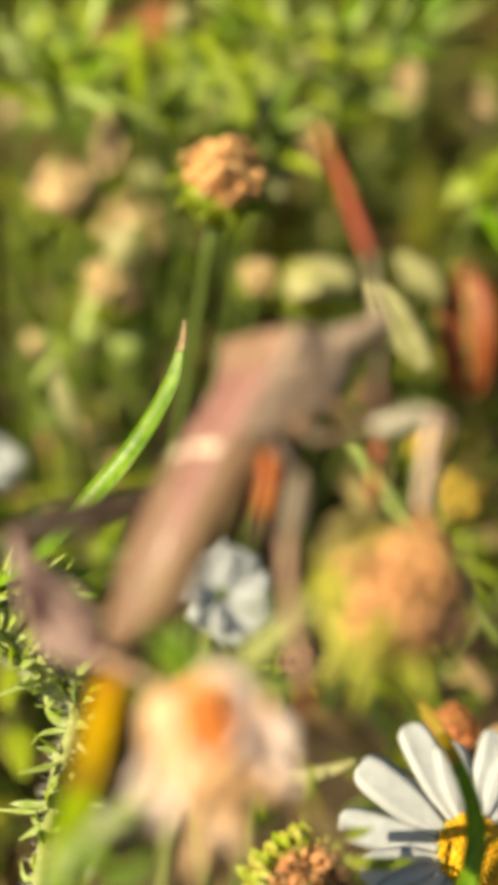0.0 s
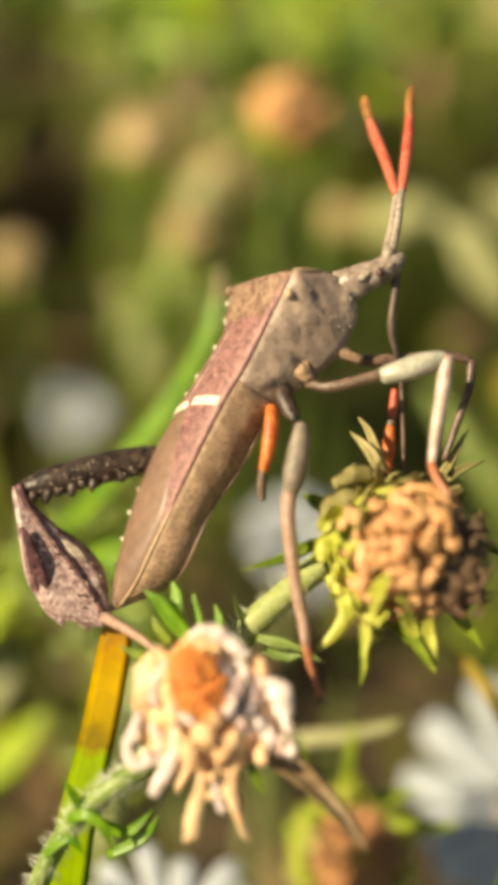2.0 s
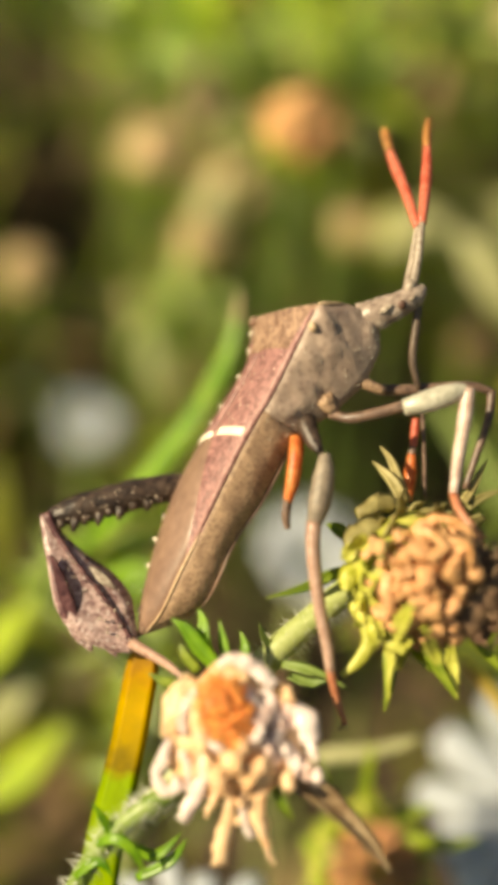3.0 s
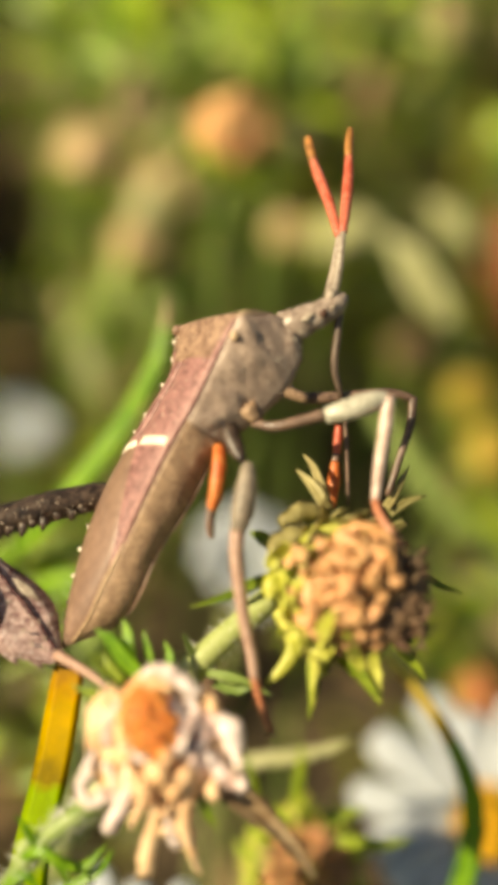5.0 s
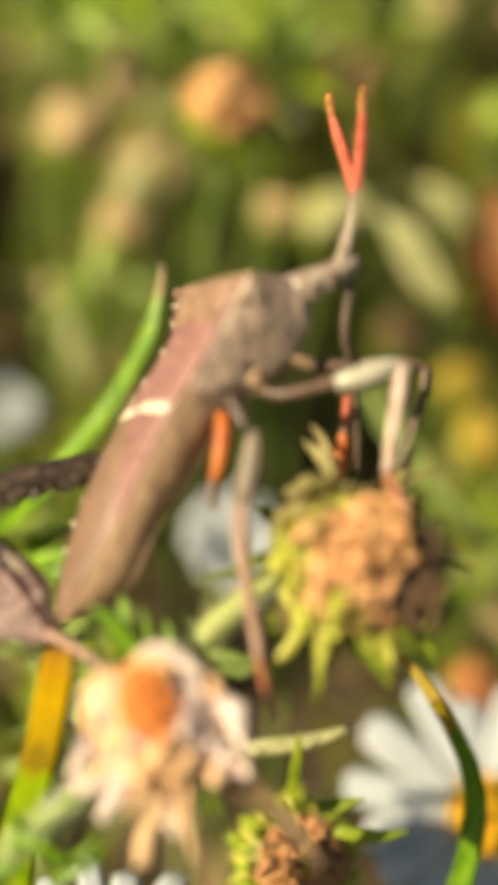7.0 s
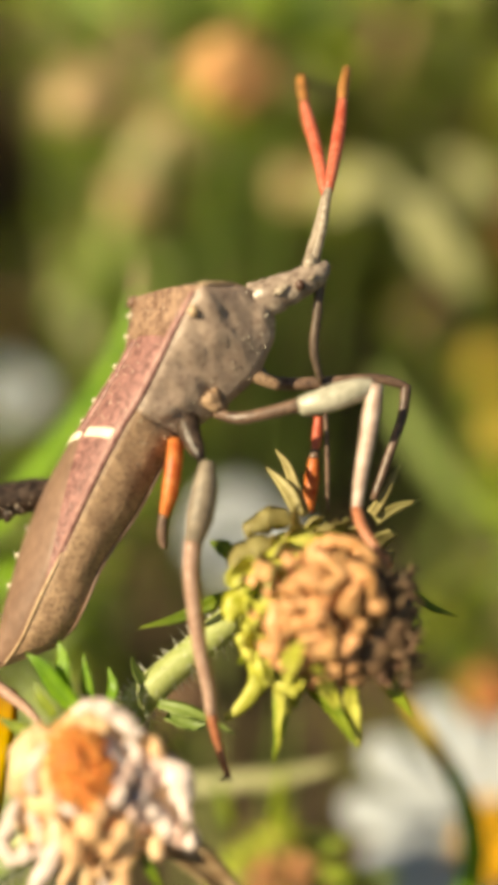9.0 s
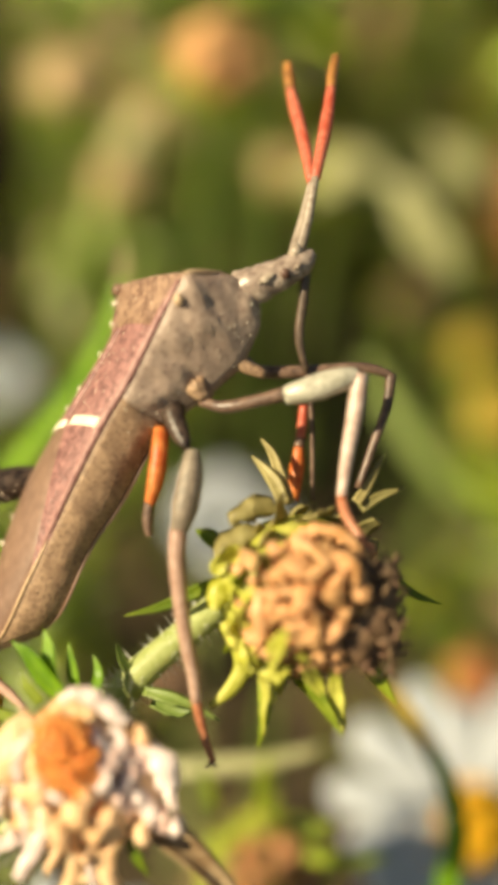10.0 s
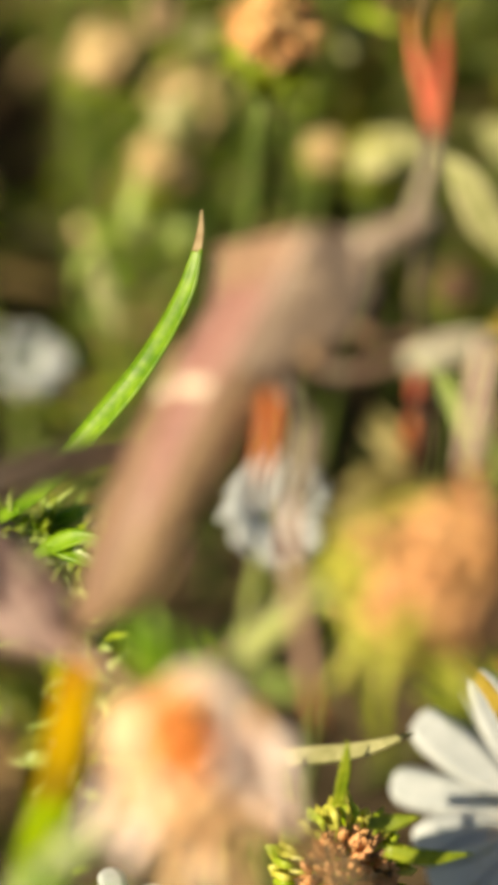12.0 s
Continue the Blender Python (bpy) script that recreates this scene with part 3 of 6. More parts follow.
        limb("red_joint", mid, mid_r, "antenna", a, "red middle joint")
        limb("tip_joint", tip, tip_r, "antenna_tip", a, "orange-brown end joint")
        pivots.append(a)
    # beak folded down from the head
    limb("beak", [(7.46, 0.40, 6.69), (7.34, 0.50, 5.22), (7.20, 0.60, 3.75), (7.50, 0.70, 2.42)], [0.22, 0.2, 0.19, 0.13], "beak", bug, "slender dark beak")
    limb("beak_tip", [(7.61, 0.90, 2.43), (7.76, 0.90, 0.10), (7.81, 0.90, -2.68)], [0.1, 0.1, 0.08], "brown_leg", bug, "thin dark bristle of the beak")
    # near foreleg
    fore = limb("foreleg", [(3.39, -0.10, 1.24), (4.27, -0.70, 1.07), (5.44, -1.00, 1.29), (6.70, -1.20, 1.63)], [0.2, 0.24, 0.25, 0.26], "brown_leg", bug, "brown thigh with pale shin")
    limb("knee_joint", [(6.55, -1.20, 1.53), (7.36, -1.40, 1.73), (8.58, -1.50, 2.12), (9.26, -1.50, 2.31)], [0.36, 0.48, 0.46, 0.26], "pale_leg", fore, "pale thickened end of the thigh")
    limb("shin", [(9.31, -1.50, 2.36), (9.17, -1.60, 1.08), (8.86, -1.70, -0.64), (8.62, -1.80, -2.34)], [0.32, 0.33, 0.27, 0.2], "white_shin", fore, "pinkish-white shin")
    limb("foot", [(8.62, -1.80, -2.25), (8.78, -2.40, -2.92), (9.22, -3.00, -3.60), (9.66, -3.40, -4.04)], [0.2, 0.2, 0.15, 0.08], "red_foot", fore, "reddish foot")
    part("coxa", lump(bmesh.new(), (3.30, -0.2, 1.75), (0.42, 0.4, 0.6), (0.5, 0, -0.8), 0.5, 3), "side", bug, "rounded brown hip joint")
    # far foreleg
    fore = limb("foreleg", [(4.87, 1.40, 3.10), (5.70, 1.40, 2.45), (7.76, 1.20, 2.44), (9.79, 1.00, 2.59), (10.86, 0.90, 2.32)], [0.22, 0.26, 0.26, 0.22, 0.17], "brown_leg", bug, "dark brown thigh and shin")
    limb("shin", [(10.88, 0.90, 2.38), (10.73, 0.80, 1.13), (10.18, 0.60, -0.41), (9.55, 0.40, -2.14)], [0.22, 0.2, 0.18, 0.14], "brown_leg", fore)
    limb("coxa", [(4.06, 0.40, 3.42), (4.81, 0.20, 2.75), (5.87, 0.20, 2.29)], [0.36, 0.3, 0.2], "side", fore)
    # far middle leg reaching the seed head: red and orange shin
    mid = limb("middle_leg", [(7.47, 1.40, 1.10), (7.42, 1.40, 0.37), (7.32, 1.40, -0.42)], [0.17, 0.21, 0.16], "antenna", bug, "orange-red shin with a dark ring")
    limb("shin_ring", [(7.34, 1.38, -0.21), (7.29, 1.38, -0.57)], [0.2, 0.2], "brown_leg", mid, "dark ring", seg=10)
    limb("shin", [(7.29, 1.40, -0.52), (7.20, 1.30, -1.46), (7.03, 1.20, -2.70)], [0.19, 0.30, 0.25], "orange_leg", mid)
    # near middle leg
    # Hip joint; the shade under the flank is put into its dark colour.
    limb("hip", [(2.30, 0.1, 1.35), (2.35, -0.40, 0.65), (2.62, -0.90, 0.0), (2.85, -1.30, -0.45)], [0.42, 0.46, 0.36, 0.18], "dark_leg", bug, "hip joint, coloured dark with the shade under the flank")
    mid = limb("middle_leg", [(3.07, -1.50, -0.54), (3.01, -1.70, -1.37), (2.80, -1.90, -2.58), (2.55, -2.00, -3.55)], [0.26, 0.45, 0.5, 0.32], "grey_leg", bug, "grey thigh with pinkish shin")
    limb("shin", [(2.55, -2.00, -3.45), (2.50, -2.10, -4.76), (2.79, -2.20, -7.17), (3.12, -2.20, -8.87), (3.25, -2.20, -9.88)], [0.33, 0.31, 0.28, 0.25, 0.22], "pink_leg", mid, "pinkish shin")
    limb("foot", [(3.22, -2.20, -9.74), (3.52, -2.10, -11.07), (3.87, -2.00, -12.21)], [0.22, 0.17, 0.12], "red_foot", mid, "reddish foot")
    bm = tube(bmesh.new(), [(3.82, -2.00, -12.07), (3.91, -2.10, -12.33), (4.09, -2.20, -12.36)], [0.08, 0.06, 0.02], 6, 3)
    part("claw", tube(bm, [(3.82, -2.00, -12.07), (3.69, -1.80, -12.46), (3.55, -1.70, -12.53)], [0.08, 0.06, 0.02], 6, 3), "brown_leg", mid)
    # short orange stub of the hind hip
    hip = limb("hind_hip", [(1.83, -0.40, 0.20), (1.82, -0.80, -0.55), (1.66, -1.00, -1.69), (1.44, -1.00, -2.63)], [0.28, 0.33, 0.31, 0.2], "orange_leg", bug, "orange hind hip with dark foot")
    limb("foot", [(1.44, -1.00, -2.53), (1.36, -1.00, -3.30), (1.44, -1.00, -3.85)], [0.2, 0.2, 0.12], "brown_leg", hip)
    # hind leg: dark spiny thigh, leaf-like shin
    hind = limb("hind_leg", [(-2.98, 3.00, -2.10), (-4.04, 2.80, -2.14), (-6.42, 2.50, -2.66), (-8.50, 2.20, -3.23), (-9.62, 2.00, -3.48)], [0.6, 0.66, 0.76, 0.66, 0.34], "dark_leg", bug, "dark spiny thigh with leaf-like shin", rough=0.2)
    bm = bmesh.new()
    for k, e in enumerate((0.5, 0.9, 0.6, 1.2, 0.7, 1.3, 0.9, 1.35, 0.8)):
        base = V((-4.51, 2.00, -2.69)).lerp(V((-8.94, 1.70, -3.72)), (k + rng.uniform(-0.2, 0.2)) / 8)
        tube(bm, [base, base + V((-0.06, -0.1, -0.26)) * e, base + V((-0.1, -0.12, -0.5)) * e], [0.3, 0.2, 0.03], 7, 2)
    part("spine", bm, "dark_leg", hind, "row of short spines")
    bm = bmesh.new()
    for k in range(30):
        base = V((-3.97, 1.90, -2.26)).lerp(V((-9.15, 1.40, -3.42)), rng.random())
        lump(bm, base + V((0, -0.1, rng.uniform(-0.45, 0.6))), [rng.uniform(0.03, 0.075)] * 3, rough=0.5, level=1, seed=k)
    part("pale_dots", bm, "scape", hind, "pale dots", kind="stuff")
    bm = blade(bmesh.new(), [(-9.81, 1.90, -3.37), (-9.46, 1.70, -4.35), (-8.73, 1.40, -5.63), (-7.85, 1.10, -6.94), (-6.93, 0.80, -8.04), (-6.18, 0.60, -8.82), (-5.49, 0.40, -9.40)], [0.5, 0.9, 1.9, 3.1, 3.1, 2.0, 0.7], (0.3, -1, 0.3), 0.16, 0.2)
    leafy = part("leaf_shin", bm, "leaf_leg", hind, "purple-brown leaf-like flattened shin")
    part("shin_ridge", tube(bmesh.new(), [(-9.71, 1.60, -3.30), (-9.10, 1.45, -4.46), (-8.04, 1.00, -5.79), (-6.97, 0.70, -7.04), (-6.06, 0.45, -8.29), (-5.38, 0.30, -9.33)], [0.2, 0.15, 0.11, 0.1, 0.1, 0.12], 8, 4), "plum", leafy, "dark central ridge")
    bm = blade(bmesh.new(), [(-7.53, 0.70, -5.71), (-6.94, 0.50, -6.20), (-6.36, 0.40, -6.70)], [0.1, 0.5, 0.1], (0.3, -1, 0.3), 0.05, 0.1)
    part("pale_patch", bm, "scape", leafy, "whitish patch")
    bm = bmesh.new()
    for k in range(40):
        s = V((-8.26, 0.75, -5.82)).lerp(V((-5.74, 0.10, -8.92)), rng.random()) + V((rng.uniform(-0.7, 0.9), 0, rng.uniform(-0.5, 0.7)))
        lump(bm, s, (rng.uniform(0.03, 0.09), 0.12, rng.uniform(0.03, 0.08)), rough=0.5, level=1, seed=k)
    part("pale_grain", bm, "scape", leafy, "whitish grains", kind="stuff")
    part("lobe", blade(bmesh.new(), [(-8.52, 1.10, -7.41), (-7.97, 0.90, -8.67), (-7.43, 0.70, -9.66)], [0.9, 1.0, 0.06], (0.3, -1, 0.3), 0.08, 0.15), "leaf_leg", leafy)
    part("lobe", blade(bmesh.new(), [(-7.24, 0.80, -8.40), (-6.69, 0.60, -9.13), (-6.27, 0.50, -9.83)], [0.8, 0.8, 0.06], (0.3, -1, 0.3), 0.08, 0.15), "leaf_leg", leafy)
    bm = blade(bmesh.new(), [(-9.37, 0.90, -5.19), (-8.84, 0.55, -6.56), (-8.34, 0.30, -7.93), (-7.66, 0.20, -9.06)], [0.2, 0.75, 0.8, 0.2], (0.3, -1, 0.3), 0.06, 0.1)
    part("dark_patch", bm, "plum", leafy, "dark purple patch")
    limb("foot", [(-5.58, 0.30, -9.13), (-4.75, -0.40, -9.45), (-3.86, -1.20, -9.80), (-3.14, -2.00, -10.17)], [0.26, 0.24, 0.2, 0.12], "pink_leg", hind, "pinkish foot")
    return pivots


ANTENNAE = insect()


def swing(ob, rows):
    """Keys an antenna that tips sideways in the plane of the view; rows: seconds, degrees to the insect's front, degrees away."""
    rest = ob.location.copy()
    out = []
    for t, lean, away in rows:
        turn = TURN @ pose(0, 0, 0, away, lean, 0) @ TURN.inverted()
        out.append((t, Matrix.Translation(rest) @ turn))
    walk(ob, out)


# ---- the two dead flower heads that the insect stands on ----
def seed_head():
    rng = random.Random(11)
    head = thing("aster_seed_head", (3.99, -0.50, -6.67), "dried straw-brown aster seed head in a yellow-green cup", "seed head", "dead aster heads")
    c = V((7.63, -1.60, -6.08))
    face = V((0.55, -0.78, -0.05)).normalized()
    # cup of bracts
    bm = bmesh.new()
    q = face.to_track_quat("Z", "Y").to_matrix()
    loops = []
    for r, h in ((0.5, -3.6), (1.7, -3.3), (2.7, -2.2), (3.05, -1.0), (2.9, 0.0), (2.2, 0.25), (0.4, 0.3)):
        loops.append([c + q @ V((math.cos(a) * r * (1 + 0.05 * math.sin(5 * a)), math.sin(a) * r, h)) for a in [k * math.pi / 12 for k in range(24)]])
    rings(bm, loops)
    cup = part("cup", bm, "yellow_bract", head, "yellow-green cup")
    for k in range(44):
        a = k * 2.399
        u = q @ V((math.cos(a), math.sin(a), 0))
        h = -3.1 + 2.7 * (k / 44)
        r = 1.9 + 1.0 * min(1, (k / 44) * 1.6)
        b0 = c + u * r + face * h
        way = (face + u * rng.uniform(0.15, 0.5)).normalized()
        part("scale", crinkle(blade(bmesh.new(), [b0, b0 + way * 0.6 + u * 0.12, b0 + way * rng.uniform(1.0, 1.5) + u * rng.uniform(0.2, 0.9)], [0.8, 0.95, 0.3], u, 0.05, -0.3, 4), 0.2, 2.0), "olive_bract" if u.z > 0.35 else "yellow_bract" if k % 6 else "bract", cup)
    for pts, w in (
        ([(6.56, -0.80, -2.64), (6.26, -0.40, -1.91), (5.85, 0.00, -1.37), (5.34, 0.40, -0.87)], [0.7, 0.75, 0.5, 0.06]),
        ([(6.78, -0.60, -2.65), (6.46, 0.00, -1.67), (6.15, 0.40, -0.79), (5.72, 0.60, -0.20)], [0.6, 0.6, 0.45, 0.06]),
        ([(9.48, 0.40, -2.71), (9.92, 0.60, -2.10), (10.32, 0.80, -1.39), (10.70, 1.00, -0.80)], [0.6, 0.5, 0.35, 0.05]),
        ([(9.67, 0.60, -2.97), (10.49, 0.60, -2.46), (11.46, 0.60, -2.15)], [0.6, 0.5, 0.05]),
        ([(5.74, -1.80, -8.94), (5.81, -2.00, -9.63), (5.74, -2.20, -10.68), (5.53, -2.40, -11.63)], [0.55, 0.75, 0.5, 0.05]),
        ([(7.36, -2.20, -8.87), (7.82, -2.40, -9.67), (8.26, -2.60, -10.35), (8.64, -2.80, -11.03)], [0.7, 0.7, 0.45, 0.05]),
        ([(9.59, -1.60, -8.49), (10.24, -1.80, -9.31), (10.80, -2.00, -10.12)], [0.8, 0.6, 0.05]),
        ([(4.00, -1.00, -5.66), (3.20, -1.00, -5.96), (1.96, -1.00, -6.51), (0.47, -1.00, -6.90)], [0.6, 0.75, 0.5, 0.05]),
        ([(4.98, -0.60, -4.78), (4.21, -0.80, -4.26), (3.66, -0.80, -3.84), (3.17, -0.80, -3.64)], [0.5, 0.7, 0.8, 0.1]),
        ([(10.90, -1.00, -5.61), (11.65, -1.00, -6.11), (12.64, -1.00, -6.48)], [0.5, 0.4, 0.05]),
    ):
        part("bract", blade(bmesh.new(), pts, [x * 0.75 for x in w], (0, -1, 0.1), 0.05, 0.45, 5), "olive_bract" if pts[0][2] > -3 else "bract", cup)
    bm = tube(bmesh.new(), [(4.30, -1.20, -7.07), (4.88, -1.60, -7.87), (4.98, -1.80, -8.70), (4.49, -1.80, -9.55), (3.77, -1.70, -10.18)], [0.34, 0.42, 0.36, 0.28, 0.12], 8, 4, 0.5)
    part("bract", bm, "yellow_bract", cup, "curled lime-green bract")
    for pts, w in (
        ([(6.16, -1.20, -2.67), (5.39, -1.40, -2.56), (4.69, -1.50, -2.90), (4.45, -1.50, -3.34)], [0.7, 1.0, 0.8, 0.3]),
        ([(5.57, -1.60, -3.58), (4.86, -1.80, -3.66), (4.17, -1.90, -4.05), (3.92, -1.90, -4.66)], [0.7, 1.0, 0.9, 0.3]),
        ([(5.15, -1.80, -4.30), (4.40, -2.00, -4.48), (3.86, -2.10, -5.05)], [0.6, 1.0, 0.4]),
        ([(5.28, -2.00, -5.25), (4.53, -2.20, -5.48), (3.94, -2.30, -5.90), (3.84, -2.30, -6.33)], [0.7, 1.0, 0.9, 0.3]),
        ([(5.32, -2.10, -6.21), (4.79, -2.50, -6.79), (4.54, -2.60, -7.40), (4.78, -2.60, -7.88)], [0.7, 1.0, 0.9, 0.4]),
        ([(5.57, -2.40, -7.14), (5.29, -2.80, -7.85), (5.50, -3.00, -8.43)], [0.7, 1.0, 0.5]),
        ([(5.98, -2.60, -7.83), (5.93, -3.00, -8.43), (6.39, -3.10, -8.84)], [0.7, 1.0, 0.5]),
    ):
        part("scale", crinkle(blade(bmesh.new(), pts, [x * 1.05 for x in w], (rng.uniform(-0.9, 0.1), -1, rng.uniform(-0.3, 0.6)), 0.03, rng.choice((-0.8, -0.4, 0.5, 0.8)), 7), 0.13, 2.2), "olive_bract" if pts[0][2] > -4 else "yellow_bract", cup, "crinkled scale")
    # straw florets: large crumpled clumps before, small scraps between, withered threads beside; the right side's shade
    # is also in the dark colour
    # Core is coloured darker than the florets to paint shade into their gaps.
    part("core", lump(bmesh.new(), c + face * 0.1, (2.35, 2.35, 2.2), face, 0.3, 3), "rust_gap_core", head, "rusty core, coloured darker as shade between the florets")
    for k, (x, y, z, r) in enumerate((
        (5.23, -3.14, -4.47, 0.61), (6.02, -3.59, -3.96, 0.35), (6.92, -3.85, -3.74, 0.48), (6.76, -4.31, -4.46, 0.59), (6.14, -4.2, -4.79, 0.45),
        (7.42, -4.47, -4.68, 0.45), (8.49, -4.09, -4.38, 0.53), (9.0, -4.01, -4.89, 0.43), (8.09, -4.49, -5.41, 0.48), (9.12, -4.03, -5.52, 0.48),
        (6.99, -4.57, -5.64, 0.67), (5.95, -4.22, -5.46, 0.4), (5.58, -3.86, -6.33, 0.48), (5.37, -3.2, -7.23, 0.43), (6.66, -4.27, -6.67, 0.4),
        (7.27, -4.24, -6.95, 0.64), (8.13, -4.19, -6.84, 0.45), (5.86, -3.28, -7.67, 0.45), (5.41, -2.27, -8.21, 0.37), (8.46, -3.09, -8.24, 0.53),
        (10.16, -2.27, -7.71, 0.56), (9.34, -3.47, -7.11, 0.27), (7.49, -4.51, -6.2, 0.35), (6.4, -4.38, -6.04, 0.43), (8.55, -4.27, -6.19, 0.35),
        (7.89, -3.99, -3.9, 0.4), (7.45, -3.46, -3.36, 0.37), (8.22, -4.4, -4.94, 0.37), (7.7, -3.68, -7.81, 0.4), (4.87, -2.74, -4.85, 0.37),
    )):
        way = V((rng.uniform(-1, 1), rng.uniform(-0.6, 0.6), rng.uniform(-1, 1)))
        floret("clump", head, "straw_floret", (x, y + 0.08, z), (r * rng.uniform(0.8, 0.95), r * rng.uniform(0.75, 0.9), r * rng.uniform(0.95, 1.2)), way, k)
    for k in range(190):
        d = fan(rng, face + V((-0.12, 0, 0)), 86)
        p = c + V((-0.3, 0, 0)) + V((d.x * 1.1, d.y, d.z * 0.97)) * rng.uniform(2.3, 2.85)
        way = (d * 0.5 + V((rng.uniform(-1, 1), rng.uniform(-1, 1), rng.uniform(-1, 1)))).normalized()
        size = rng.uniform(0.14, 0.3)
        # Right side is coloured dark: withered florets and the head's shade together.
        dark_side = p.x > 9.6 + rng.uniform(-0.5, 0.4) or (p.x > 8.9 and -7.6 < p.z < -6.2)
        floret("floret", head, "dark_floret" if dark_side else "straw_floret", p, (size * (0.6 if dark_side else 1), size * rng.uniform(0.5, 1), size * rng.uniform(1.0, 1.7)), way, k)
    part("withered_side", crinkle(lump(bmesh.new(), c + V((1.75, -0.75, -0.2)), (1.35, 1.35, 2.35), (0, 0, 1), 0.45, 3, 4.0), 0.25, 2.4), "dark_floret", head, "dark withered florets, the shade of this side coloured in")
    for pts, w in (
        ([(6.45, -4.64, -6.65), (6.13, -4.0, -7.47), (5.86, -2.37, -8.84)], [0.35, 0.75, 0.2]),
        ([(7.04, -4.19, -7.62), (7.55, -2.71, -8.75), (8.13, -2.37, -9.94)], [0.4, 0.7, 0.08]),
        ([(8.36, -2.85, -8.52), (8.49, -2.37, -9.56), (8.73, -2.37, -11.05)], [0.4, 0.55, 0.06]),
        ([(5.77, -2.72, -8.42), (5.86, -2.37, -9.42), (5.7, -2.37, -11.23)], [0.5, 0.45, 0.05]),
        ([(6.49, -3.38, -8.26), (6.18, -2.37, -8.9), (5.67, -2.37, -8.64)], [0.4, 0.6, 0.3]),
    ):
        part("flap", crinkle(blade(bmesh.new(), pts, w, (-0.3, -1, 0.2), 0.04, 0.4, 6), 0.1, 2.2), "yellow_bract", cup, "translucent yellow-green flap")
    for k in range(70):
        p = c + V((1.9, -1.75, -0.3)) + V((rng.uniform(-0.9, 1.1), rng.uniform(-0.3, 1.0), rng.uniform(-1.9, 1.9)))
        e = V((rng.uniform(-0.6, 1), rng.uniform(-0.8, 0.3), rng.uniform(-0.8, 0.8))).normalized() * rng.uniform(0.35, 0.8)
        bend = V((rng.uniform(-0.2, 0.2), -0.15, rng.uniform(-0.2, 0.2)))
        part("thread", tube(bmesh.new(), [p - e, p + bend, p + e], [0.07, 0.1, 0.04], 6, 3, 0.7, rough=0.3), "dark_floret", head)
    for pts, r in (
        ([(7.50, -3.75, -3.15), (8.36, -3.95, -3.32), (9.10, -4.0, -3.90)], [0.16, 0.22, 0.16]),
        ([(6.70, -3.9, -3.70), (7.35, -4.25, -3.85), (7.95, -4.35, -4.45)], [0.14, 0.2, 0.14]),
        ([(8.05, -4.3, -4.05), (8.75, -4.4, -4.25), (8.95, -4.25, -5.15)], [0.14, 0.19, 0.13]),
        ([(5.55, -3.7, -5.55), (5.45, -3.85, -6.25), (5.75, -3.7, -7.15)], [0.18, 0.3, 0.2]),
    ):
        part("floret", crinkle(tube(bmesh.new(), pts, r, 9, 5, 0.8, rough=0.35), 0.06, 4.0), "straw_floret", head)
    # hairy stalk
    line, r = [(5.08, 0.40, -6.03), (3.77, 0.00, -6.99), (2.25, -0.20, -8.23), (0.73, -0.20, -9.62), (-0.53, 0.20, -11.35), (-2.85, 0.60, -14.52), (-5.08, -0.10, -16.59), (-6.88, -0.80, -18.16)], [0.7, 0.62, 0.6, 0.66, 0.6, 0.5, 0.42, 0.3]
    stalk = part("stalk", tube(bmesh.new(), line, r, 12, 6), "stem", head, "pale green hairy stalk")
    part("hairs", hairs(bmesh.new(), line, r, 420, 0.55, rng), "hair", stalk, "white hairs", kind="stuff")
    for pts, w in (
        ([(0.73, -0.60, -9.42), (0.35, -0.80, -8.63), (0.17, -1.00, -7.97)], [0.7, 0.55, 0.05]),
        ([(1.22, -0.80, -9.88), (2.20, -1.20, -10.04), (3.18, -1.40, -10.37), (4.16, -1.40, -10.86)], [0.6, 0.9, 0.6, 0.05]),
        ([(1.48, -0.40, -10.46), (2.48, -0.60, -10.79), (3.47, -0.80, -10.50)], [0.6, 0.8, 0.06]),
    ):
        part("leaflet", blade(bmesh.new(), pts, [x * 0.62 for x in w], (0.3, -0.8, 0.5), 0.05, 0.5), "sage", stalk)


